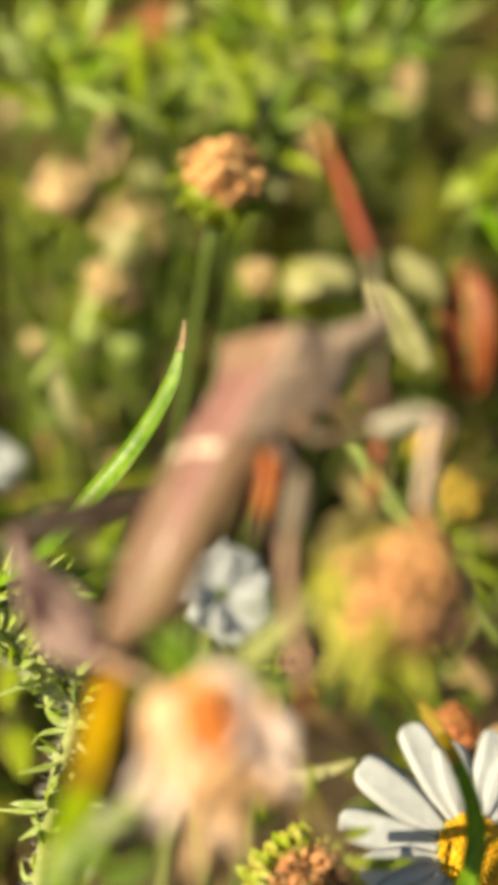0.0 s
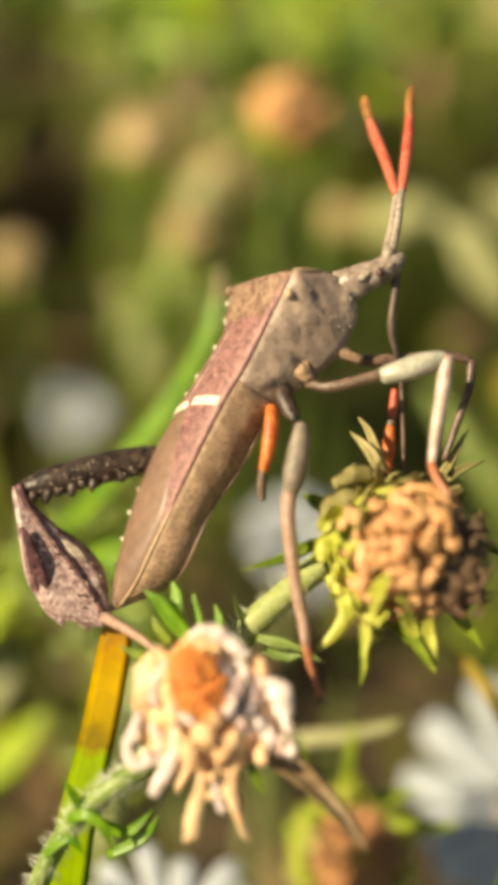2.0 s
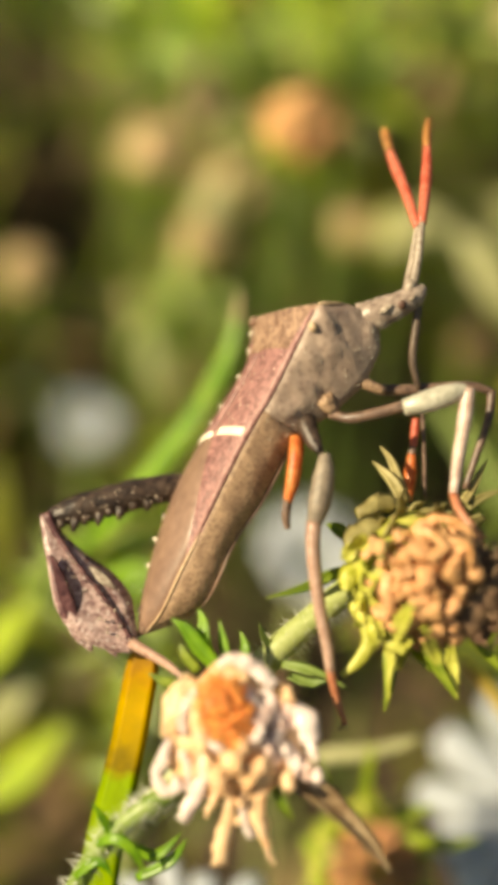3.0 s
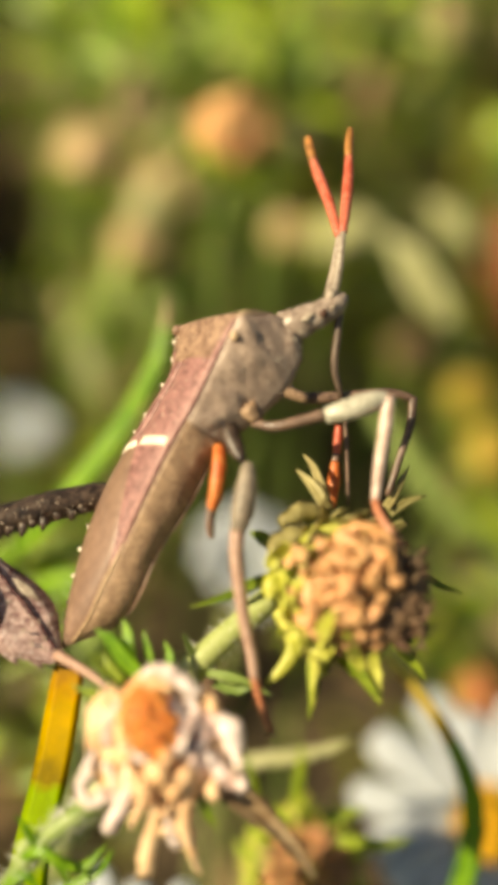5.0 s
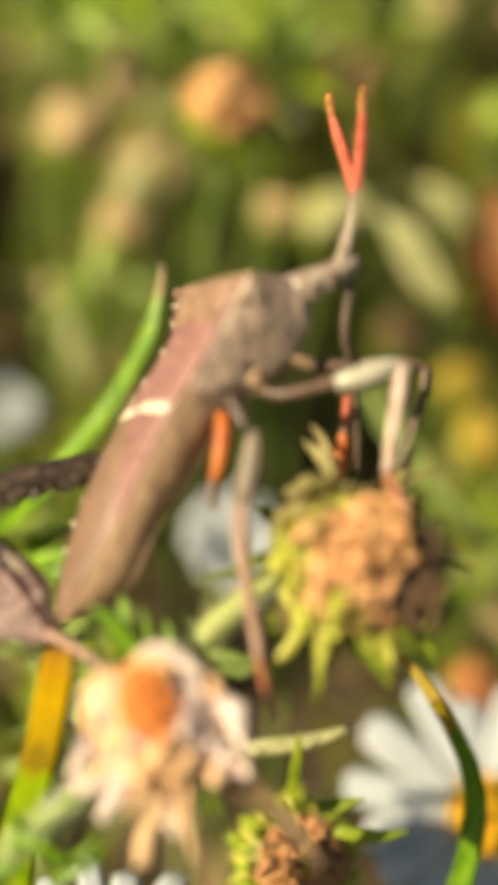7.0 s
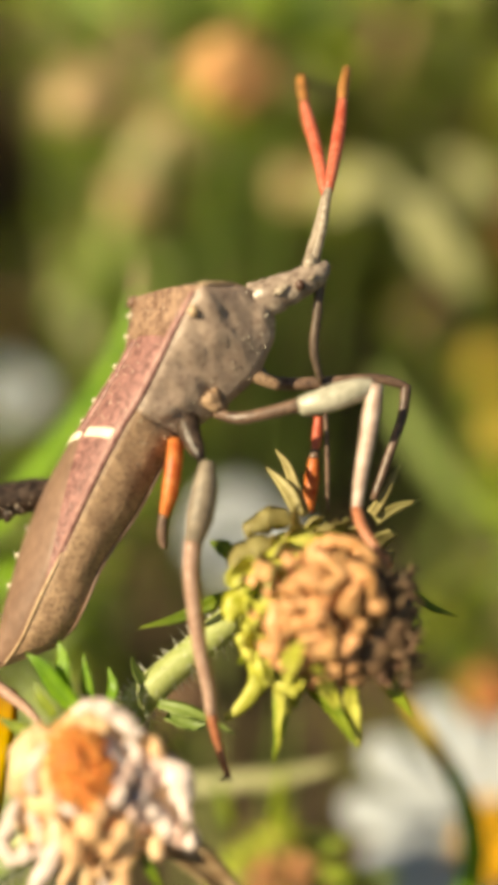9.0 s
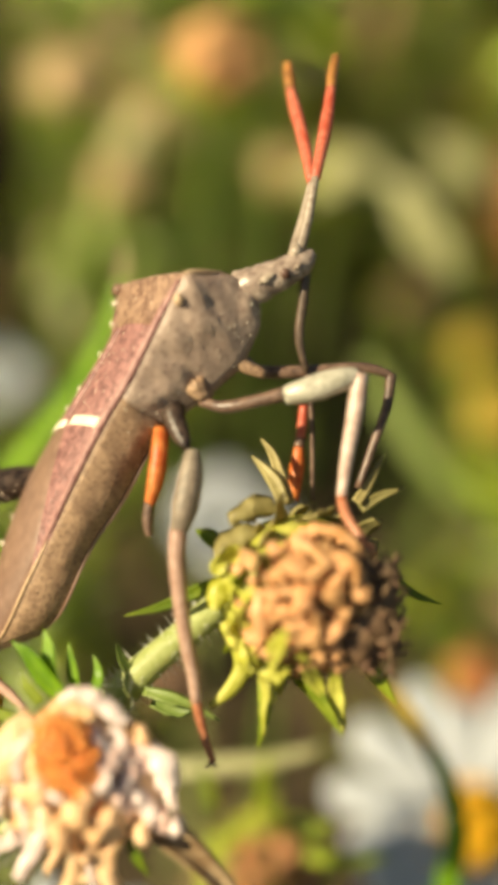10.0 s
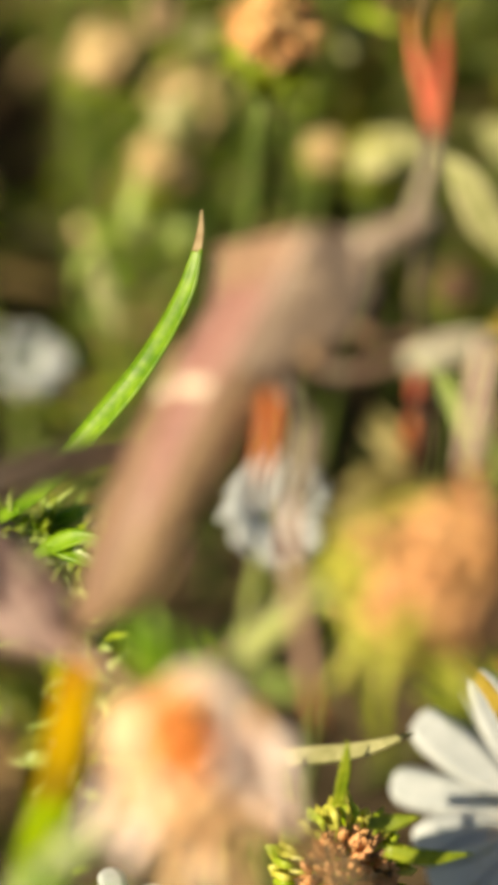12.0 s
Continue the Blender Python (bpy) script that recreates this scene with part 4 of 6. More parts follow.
def withered_flower():
    rng = random.Random(23)
    head = thing("withered_aster", (-4.60, -2.50, -15.55), "withered aster with curled pinkish-white petals and orange centre", "flower", "dead aster heads")
    c = V((-1.20, -3.40, -12.19))
    face = V((-0.15, -0.92, 0.3)).normalized()
    q = face.to_track_quat("Z", "Y").to_matrix()
    bm = bmesh.new()
    loops = []
    for r, h in ((0.5, -3.2), (1.8, -2.8), (2.6, -1.6), (2.7, -0.6), (2.1, 0.1), (0.4, 0.4)):
        loops.append([c + q @ V((math.cos(a) * r, math.sin(a) * r, h)) for a in [k * math.pi / 10 for k in range(20)]])
    rings(bm, loops)
    cup = part("cup", bm, "bract", head, "green cup")
    body = part("petal_mass", crinkle(lump(bmesh.new(), V((-0.85, -3.45, -12.35)), (2.8, 1.35, 2.75), (0, 0, 1), 0.3, 3), 0.2, 1.4), "old_petal", head, "cream mass of matted petals")
    # orange middle, a tilted oval of packed florets
    m = V((-1.25, -5.05, -10.9))
    # Rust lump puts the dark of the gaps between florets into colour.
    part("middle", lump(bmesh.new(), m + V((0, 0.8, 0)), (1.1, 0.45, 1.4), (-0.25, 0, 1), 0.2, 2), "red_head", head, "rusty middle, coloured darker as shade between the florets")
    for k in range(62):
        f = math.sqrt((k + 0.5) / 62)
        a = k * 2.39996
        e, h = math.cos(a) * f, math.sin(a) * f
        r = rng.uniform(0.13, 0.18)
        p = m + V((e * 1.15 - h * 0.3, -0.42 * (1 - f * f) + rng.uniform(-0.12, 0.12), h * 1.5))
        floret("floret", head, "orange_floret", p, (r, r, r * 1.25), V((e + rng.uniform(-0.5, 0.5), -1, h + rng.uniform(-0.5, 0.5))), (0, 2, 1, 3)[k % 4])
    for k in range(16):
        d = fan(rng, face, 70)
        floret("floret", head, "orange_floret", V((-0.35, -4.6, -13.4)) + V((d.x * 0.6, d.y * 0.3 + 0.3, d.z * 1.1)), (0.16, 0.16, 0.25), d, k)
    # soft curled petals rolled into cords and loops
    for material, pts, r in (
        ("old_petal", [(-2.80, -3.70, -9.70), (-3.40, -3.90, -10.45), (-3.66, -4.00, -11.35), (-3.70, -4.05, -12.20)], [0.12, 0.22, 0.22, 0.14]),
        ("old_petal", [(-2.60, -4.00, -9.80), (-3.05, -4.25, -10.50), (-3.28, -4.40, -11.30), (-3.38, -4.35, -12.10)], [0.12, 0.25, 0.24, 0.14]),
        ("white_petal", [(-2.45, -4.25, -10.00), (-2.78, -4.55, -10.70), (-2.95, -4.65, -11.40), (-2.92, -4.60, -12.05)], [0.1, 0.2, 0.18, 0.1]),
        ("old_petal", [(-2.44, -4.48, -10.52), (-2.1, -4.85, -11.12), (-2.18, -4.91, -11.83)], [0.23, 0.43, 0.23]),
        ("old_petal", [(-1.88, -4.25, -9.58), (-1.15, -4.25, -9.42), (-0.36, -4.38, -9.86)], [0.17, 0.3, 0.21]),
        ("white_petal", [(-1.57, -4.25, -9.19), (-0.79, -4.25, -8.96), (0.05, -4.25, -9.4), (0.79, -4.25, -10.04)], [0.11, 0.23, 0.28, 0.17]),
        ("white_petal", [(-0.31, -4.53, -10.1), (-0.06, -4.75, -10.62), (0.35, -4.73, -10.97), (0.61, -4.42, -10.53), (0.24, -4.39, -10.17)], [0.17, 0.23, 0.23, 0.21, 0.13]),
        ("blush_petal", [(0.94, -4.25, -10.57), (0.27, -4.83, -11.19), (-0.5, -5.11, -11.65)], [0.19, 0.36, 0.26]),
        ("white_petal", [(1.63, -4.25, -10.93), (2.13, -4.25, -11.51), (2.24, -4.25, -12.13), (1.79, -4.25, -12.19)], [0.21, 0.4, 0.38, 0.19]),
        ("blush_petal", [(0.84, -4.48, -10.99), (1.08, -4.46, -11.57), (1.05, -4.5, -12.13)], [0.13, 0.23, 0.15]),
        ("blush_petal", [(1.52, -4.25, -10.57), (1.36, -4.25, -11.19), (1.63, -4.25, -11.82)], [0.15, 0.26, 0.17]),
        ("white_petal", [(-2.36, -4.84, -12.0), (-1.78, -5.01, -12.32), (-1.35, -5.06, -12.46)], [0.11, 0.16, 0.1]),
        ("white_petal", [(-3.48, -4.25, -12.25), (-3.87, -4.25, -13.19), (-4.07, -4.25, -13.87), (-3.73, -4.25, -14.36), (-3.2, -4.25, -14.23), (-3.37, -4.25, -13.84)], [0.15, 0.19, 0.21, 0.23, 0.21, 0.11]),
        ("white_petal", [(-3.01, -4.43, -12.67), (-2.74, -4.34, -13.48), (-2.76, -4.25, -14.44)], [0.13, 0.17, 0.11]),
        ("white_petal", [(-2.05, -4.84, -12.78), (-2.22, -4.3, -14.01), (-2.66, -4.25, -14.97), (-3.08, -4.25, -15.62)], [0.15, 0.26, 0.27, 0.21]),
        ("old_petal", [(-2.47, -4.71, -12.65), (-2.38, -4.51, -13.43), (-2.5, -4.25, -14.23)], [0.11, 0.19, 0.11]),
        ("old_petal", [(-1.56, -4.25, -14.44), (-1.82, -4.25, -14.91), (-2.08, -4.25, -15.44)], [0.15, 0.16, 0.06]),
        ("old_petal", [(-0.98, -4.44, -14.13), (-1.04, -4.25, -15.28), (-1.38, -4.25, -16.53), (-1.5, -4.25, -17.48)], [0.17, 0.21, 0.28, 0.26]),
        ("white_petal", [(-0.51, -4.25, -14.86), (-0.38, -4.25, -15.7), (-0.2, -4.25, -16.38)], [0.13, 0.19, 0.17]),
        ("old_petal", [(0.01, -4.25, -14.7), (-0.36, -4.25, -15.28), (-0.86, -4.25, -15.8)], [0.11, 0.16, 0.1]),
        ("old_petal", [(0.64, -4.25, -13.86), (0.15, -4.25, -15.07), (0.4, -4.25, -16.43), (0.8, -4.25, -17.47)], [0.17, 0.21, 0.19, 0.07]),
        ("old_petal", [(-1.16, -5.01, -12.78), (-0.97, -4.77, -13.46), (-1.03, -4.36, -14.25)], [0.26, 0.36, 0.21]),
        ("old_petal", [(-0.25, -4.25, -14.44), (-0.04, -4.25, -15.07), (-0.15, -4.25, -15.8)], [0.15, 0.21, 0.11]),
        ("blush_petal", [(0.38, -4.86, -12.1), (0.79, -4.58, -12.68), (1.0, -4.29, -13.28)], [0.19, 0.28, 0.17]),
        ("old_petal", [(0.32, -4.25, -14.44), (0.64, -4.41, -13.45), (0.38, -4.73, -12.85)], [0.15, 0.23, 0.15]),
    ):
        bm = tube(bmesh.new(), pts, [x * 1.2 for x in r], 12, 6, 0.5, (0.2, -1, 0.1), rough=0.3)
        part("petal", crinkle(bm, 0.12, 2.2), material, head)
    # bunched petal ends
    for k, (material, p, r) in enumerate((
        ("old_petal", (1.36, -4.25, -10.46), 0.36),
        ("white_petal", (0.12, -4.96, -11.87), 0.43),
        ("blush_petal", (0.58, -4.72, -12.46), 0.36),
        ("white_petal", (1.21, -4.34, -12.62), 0.38),
        ("white_petal", (1.65, -4.25, -13.08), 0.45),
        ("old_petal", (1.37, -4.25, -13.94), 0.47),
        ("old_petal", (0.12, -4.63, -13.4), 0.45),
        ("old_petal", (-0.55, -5.11, -12.16), 0.38),
        ("white_petal", (2.57, -4.25, -13.73), 0.4),
        ("white_petal", (2.38, -4.25, -12.81), 0.3),
        ("old_petal", (-1.49, -4.62, -13.71), 0.62),
        ("old_petal", (-1.85, -4.78, -13.15), 0.38),
        ("old_petal", (-0.51, -4.25, -14.65), 0.36),
        ("old_petal", (-2.15, -4.88, -12.4), 0.28),
        ("blush_petal", (2.05, -4.25, -13.5), 0.32),
        ("white_petal", (0.89, -4.6, -11.95), 0.28),
        ("old_petal", (-0.25, -4.45, -13.96), 0.36),
        ("old_petal", (-0.76, -4.94, -13.01), 0.43),
    )):
        part("petal_end", crinkle(lump(bmesh.new(), p, (r * rng.uniform(0.9, 1.15), r * 0.65, r * rng.uniform(1.0, 1.3)), (rng.uniform(-0.5, 0.5), 0, 1), 0.6, 3, k * 1.9), 0.12, 2.6), material, head)
    # small rolled scraps between them
    for k in range(120):
        a = rng.uniform(0, 2 * math.pi)
        e = math.sqrt(rng.uniform(0.05, 1.0))
        o = V((math.cos(a) * 2.5 * e, 0, math.sin(a) * 2.5 * e))
        p = V((-0.85, -4.75, -12.35)) + o + V((0, 1.15 * e * e, 0))
        if ((p.x - m.x) / 1.25) ** 2 + ((p.z - m.z) / 1.6) ** 2 < 1:
            continue
        r = rng.uniform(0.09, 0.2)
        floret("petal_roll", head, "blush_petal" if o.x > 0.6 and k % 2 else "white_petal" if (o.x > 0.6 or o.z < -1.3) and k % 3 else "old_petal", p, (r, r, r * rng.uniform(1.2, 2.6)), V((-o.z + rng.uniform(-1.5, 1.5), 0.3, o.x + rng.uniform(-1.5, 1.5))), k)
    for pts, w in (
        ([(-1.67, -2.40, -9.56), (-2.33, -2.20, -8.87), (-2.94, -2.00, -8.13), (-3.64, -1.80, -7.67)], [0.8, 1.1, 0.8, 0.06]),
        ([(-1.84, -2.20, -9.60), (-2.17, -2.00, -8.66), (-2.22, -1.80, -7.84), (-2.48, -1.60, -7.26)], [0.8, 1.0, 0.7, 0.06]),
        ([(-1.19, -2.00, -9.51), (-1.34, -1.80, -8.70), (-1.55, -1.60, -7.75)], [0.6, 0.65, 0.05]),
        ([(-2.44, -2.40, -9.80), (-2.98, -2.20, -9.23), (-3.29, -2.00, -8.66)], [0.6, 0.6, 0.05]),
        ([(-3.16, -2.40, -10.52), (-3.90, -2.20, -10.32), (-4.65, -2.00, -10.00)], [0.6, 0.6, 0.05]),
        ([(-0.51, -2.00, -9.64), (-0.39, -1.60, -8.98), (-0.64, -1.40, -8.28)], [0.6, 0.6, 0.05]),
        ([(0.87, -3.60, -14.49), (1.20, -3.80, -15.13), (1.57, -3.80, -15.78)], [0.5, 0.6, 0.05]),
        ([(2.47, -3.20, -13.66), (2.82, -3.20, -14.37), (3.42, -3.20, -14.85)], [0.5, 0.6, 0.05]),
    ):
        part("bract", blade(bmesh.new(), pts, [x * 0.7 for x in w], (-0.4, -0.8, 0.3), 0.05, 0.5), "fresh_leaf" if pts[0][2] > -9.7 else "bract", cup)
    # curled brown bract hanging from the cup
    bm = blade(bmesh.new(), [(1.40, -3.20, -14.14), (2.46, -3.40, -14.67), (3.74, -3.60, -15.78), (4.90, -3.80, -17.00), (5.67, -4.00, -18.00)], [0.9, 1.15, 0.9, 0.55, 0.04], (0.5, -1, 0.3), 0.05, 0.9)
    part("dry_bract", bm, "dry", cup, "withered tan bract with a sharp tip")
    line, r = [(-1.73, -0.40, -13.73), (-3.46, -1.60, -15.11), (-4.91, -1.80, -16.03), (-6.43, -1.40, -17.39), (-8.07, -0.40, -20.01), (-9.78, 2.00, -24.67)], [0.7, 0.5, 0.46, 0.46, 0.46, 0.5]
    stalk = part("stalk", tube(bmesh.new(), line, r, 12, 6), "sage", head, "hairy pale green stalk")
    part("hairs", hairs(bmesh.new(), line, r, 460, 0.6, rng), "hair", stalk, "white hairs", kind="stuff")
    for pts, w in (
        ([(-6.84, -2.00, -17.42), (-6.05, -2.40, -17.04), (-5.26, -2.60, -17.44), (-4.71, -2.60, -18.53)], [0.5, 0.8, 0.7, 0.06]),
        ([(-6.13, -1.80, -17.25), (-6.59, -2.00, -16.33), (-7.08, -2.00, -15.60)], [0.6, 0.6, 0.05]),
        ([(-5.52, -1.80, -17.49), (-4.28, -2.00, -17.91), (-3.19, -2.00, -16.93)], [0.6, 0.8, 0.05]),
        ([(-5.17, -1.60, -19.04), (-3.69, -1.80, -18.23), (-2.94, -2.00, -17.18)], [0.6, 0.8, 0.05]),
        ([(-7.91, -1.40, -19.12), (-6.89, -1.60, -18.30), (-6.13, -1.80, -18.96)], [0.5, 0.8, 0.05]),
    ):
        part("leaflet", blade(bmesh.new(), pts, [x * 0.62 for x in w], (0, -1, 0.4), 0.05, 0.35), "fresh_leaf", stalk)


def grass_leaf():
    """The yellowing strap leaf that stands beside the withered flower."""
    leaf = thing("strap_leaf", (-8.01, 2.50, -24.38), "upright strap leaf, lime green below and yellow-orange above", "leaf")
    line = [(-8.01, 2.50, -24.38), (-7.50, 2.30, -21.90), (-7.05, 2.00, -18.87), (-6.38, 1.70, -16.14), (-5.83, 1.40, -13.86), (-5.44, 1.20, -11.84), (-5.18, 1.00, -10.50), (-5.02, 0.90, -9.60)]
    part("blade", blade(bmesh.new(), line, [1.7, 1.9, 1.9, 1.8, 1.72, 1.68, 1.6, 1.2], (-0.2, -1, 0.3), 0.015, 0.05, 8), "strap", leaf)
    part("midrib", tube(bmesh.new(), [V(p) + V((0, 0.06, 0)) for p in line], [0.09, 0.09, 0.08, 0.08, 0.07, 0.06, 0.05, 0.03], 8, 5), "strap", leaf)


def blade_leaf(name, label, runs, base):
    leaf = thing(name, base, label, "leaf", "pointed leaves")
    for material, pts, w, facing in runs:
        part("blade", blade(bmesh.new(), pts, w, facing, 0.1, 0.4, 7), material, leaf)


def daisy(base, c, face, radius, rays, label, disc=2.7, seed=1, stem_to=None, droop=0.15, lift=0.0, broad=1.0):
    """A white aster in bloom: rays round a domed yellow disc."""
    rng = random.Random(seed)
    fl = thing("white_aster", base, label, "flower", "white asters")
    c, face = V(c), V(face).normalized()
    q = face.to_track_quat("Z", "Y").to_matrix()
    bm = lump(bmesh.new(), c + face * 0.3, (disc * 0.95, disc * 0.95, 1.5), face, 0.03, 2)
    for k in range(170):
        f = math.sqrt((k + 0.5) / 170)
        a = k * 2.39996
        p = c + q @ V((math.cos(a) * f * disc, math.sin(a) * f * disc, 1.5 * (1 - f * f) + 0.3))
        lump(bm, p, (0.27, 0.27, 0.4), face, 0.25, 1, k)
    loops = [[c + q @ V((math.cos(a) * r, math.sin(a) * r, h)) for a in [k * math.pi / 8 for k in range(16)]] for r, h in ((0.8, -2.2), (2.0, -1.6), (disc, -0.4), (disc, 0.4), (disc * 0.6, 0.6), (0.2, 0.7))]
    part("cup", bm_from(loops), "bract", fl, "green cup")
    if disc > 1:
        part("disc", bm, "disc", fl, "domed yellow disc of tiny florets", kind="stuff")
    for k in range(rays):
        a = 2 * math.pi * (k + rng.uniform(-0.25, 0.25)) / rays
        u = q @ V((math.cos(a), math.sin(a), 0))
        L = radius * rng.uniform(0.8, 1.05)
        rise = rng.uniform(-0.5, 0.9) + lift
        pts = [c + u * disc * 0.85, c + u * (disc + (L - disc) * 0.35) + face * rise * 0.5, c + u * (disc + (L - disc) * 0.75) + face * (rise - droop), c + u * (disc + (L - disc) * 0.93) + face * (rise - droop * 3), c + u * L + face * (rise - droop * 4)]
        part("petal", blade(bmesh.new(), pts, [0.9, (w := rng.uniform(0.21, 0.27) * radius * broad) * 0.9, w, w * 0.8, w * 0.35], face, 0.07, rng.uniform(-0.05, 0.22), 5), "ray", fl)
    root = V(stem_to) if stem_to else c - face * 14 + V((0, 10, -40))
    part("stalk", tube(bmesh.new(), [c - face * 1.5, (c - face * 1.5).lerp(root, 0.4) - face * 2, root], [0.5, 0.5, 0.7], 8, 6), "stem", fl)


def bm_from(loops):
    bm = bmesh.new()
    rings(bm, loops)
    return bm


def dead_head(c, face, size, label, seed, tint):
    """A spent aster head on its stalk, seen among the plants behind."""
    rng = random.Random(seed)
    c, face = V(c), V(face).normalized()
    world_c = on_stage(c)
    root = UNSTAGE @ V((world_c.x + rng.uniform(-0.008, 0.008), world_c.y + rng.uniform(0.004, 0.02), 0.0))
    fl = thing("aster_seed_head", root, label, "seed head", "dead aster heads")
    q = face.to_track_quat("Z", "Y").to_matrix()
    part("core", lump(bmesh.new(), c, (size * 0.8, size * 0.8, size * 0.8), face, 0.2, 2, seed), tint, fl)
    for k in range(60):
        d = fan(rng, face, 85)
        floret("floret", fl, tint, c + d * size * rng.uniform(0.74, 0.9), (size * 0.19, size * 0.17, size * 0.22), d + V((rng.uniform(-0.7, 0.7), 0, rng.uniform(-0.7, 0.7))), k)
    loops = [[c + q @ V((math.cos(a) * r * size, math.sin(a) * r * size, h * size)) for a in [k * math.pi / 7 for k in range(14)]] for r, h in ((0.2, -1.15), (0.6, -1.0), (0.9, -0.5), (0.92, 0.0), (0.5, 0.1))]
    part("cup", bm_from(loops), "bract", fl)
    for k in range(12):
        a = k * 2 * math.pi / 12 + rng.uniform(-0.2, 0.2)
        u = q @ V((math.cos(a), math.sin(a), 0))
        b = c + u * size * 0.85 - face * size * 0.3
        part("bract", blade(bmesh.new(), [b, b + u * size * 0.3 + face * size * 0.1, b + u * size * rng.uniform(0.5, 0.9) - face * size * rng.uniform(-0.1, 0.4)], [size * 0.3, size * 0.25, 0.03], face, 0.05, 0.3, 3), "bract", fl)
    s = c - face * size * 1.0
    part("stalk", tube(bmesh.new(), [s, s.lerp(root, 0.35) - face * size * 0.8, root], [0.45, 0.5, 0.6], 8, 6), "sage", fl)


seed_head()
withered_flower()
grass_leaf()
blade_leaf("pointed_leaf", "curved pointed green leaf with a brown tip", (
    ("fresh_leaf", [(-14.27, 25.39, -8.88), (-9.78, 21.72, -5.92), (-6.02, 20.09, -1.75), (-3.56, 19.17, 1.41), (-1.66, 18.30, 4.88), (-0.97, 18.10, 7.50)], [0.7, 1.5, 1.8, 1.6, 1.25, 0.6], (-0.47, -1.20, 0.97)),
    ("tan_leaf", [(-1.01, 18.11, 7.32), (-0.87, 18.05, 8.37), (-0.87, 18.00, 9.49)], [0.62, 0.42, 0.06], (-0.47, -1.20, 0.97))), (-14.27, 25.39, -8.88))
blade_leaf("pointed_leaf", "arching green leaf with a yellowed tip before the white aster", (
    ("fresh_leaf", [(13.6, 15.5, -33.0), (14.6, 14.3, -29.5), (15.60, 14.05, -27.47), (16.27, 13.80, -25.10), (16.66, 13.55, -22.89), (16.70, 13.30, -20.84), (16.18, 13.05, -18.80), (15.29, 12.80, -16.92)], [1.5, 1.5, 1.45, 1.4, 1.35, 1.25, 1.1, 0.95], (-0.5, -1, 0.2)),
    ("brown_leaf", [(15.34, 12.81, -17.02), (14.80, 12.68, -16.10), (14.20, 12.55, -15.20)], [0.95, 0.88, 0.8], (-0.5, -1, 0.2)),
    ("ochre", [(14.28, 12.55, -15.31), (13.23, 12.30, -13.85), (12.20, 12.05, -12.76), (11.25, 11.80, -11.81)], [0.8, 0.66, 0.46, 0.06], (-0.5, -1, 0.2))), (13.6, 15.5, -33.0))
daisy((24.72, 38.30, -40.10), (21.25, 27.32, -26.92), (0.16, -0.88, 0.45), 9.8, 16, "white aster in full bloom with yellow disc", 2.7, 3, droop=0.1, broad=1.32)
daisy((6.97, 62.15, -20.24), (5.30, 49.84, -10.53), (0.34, -0.76, 0.45), 5.4, 30, "white aster half hidden behind the insect", 0.5, 4, lift=0.9, broad=1.3)
daisy((-18.87, 84.72, -6.77), (-18.17, 74.00, 2.01), (0.3, -0.8, 0.4), 4.2, 18, "small white aster among the weeds", 0.5, 5, lift=0.8)
daisy((0.62, 23.08, -33.35), (-3.49, 12.00, -28.82), (0.1, -0.6, 0.8), 6.4, 15, "white aster below the withered flower", 2.0, 6)


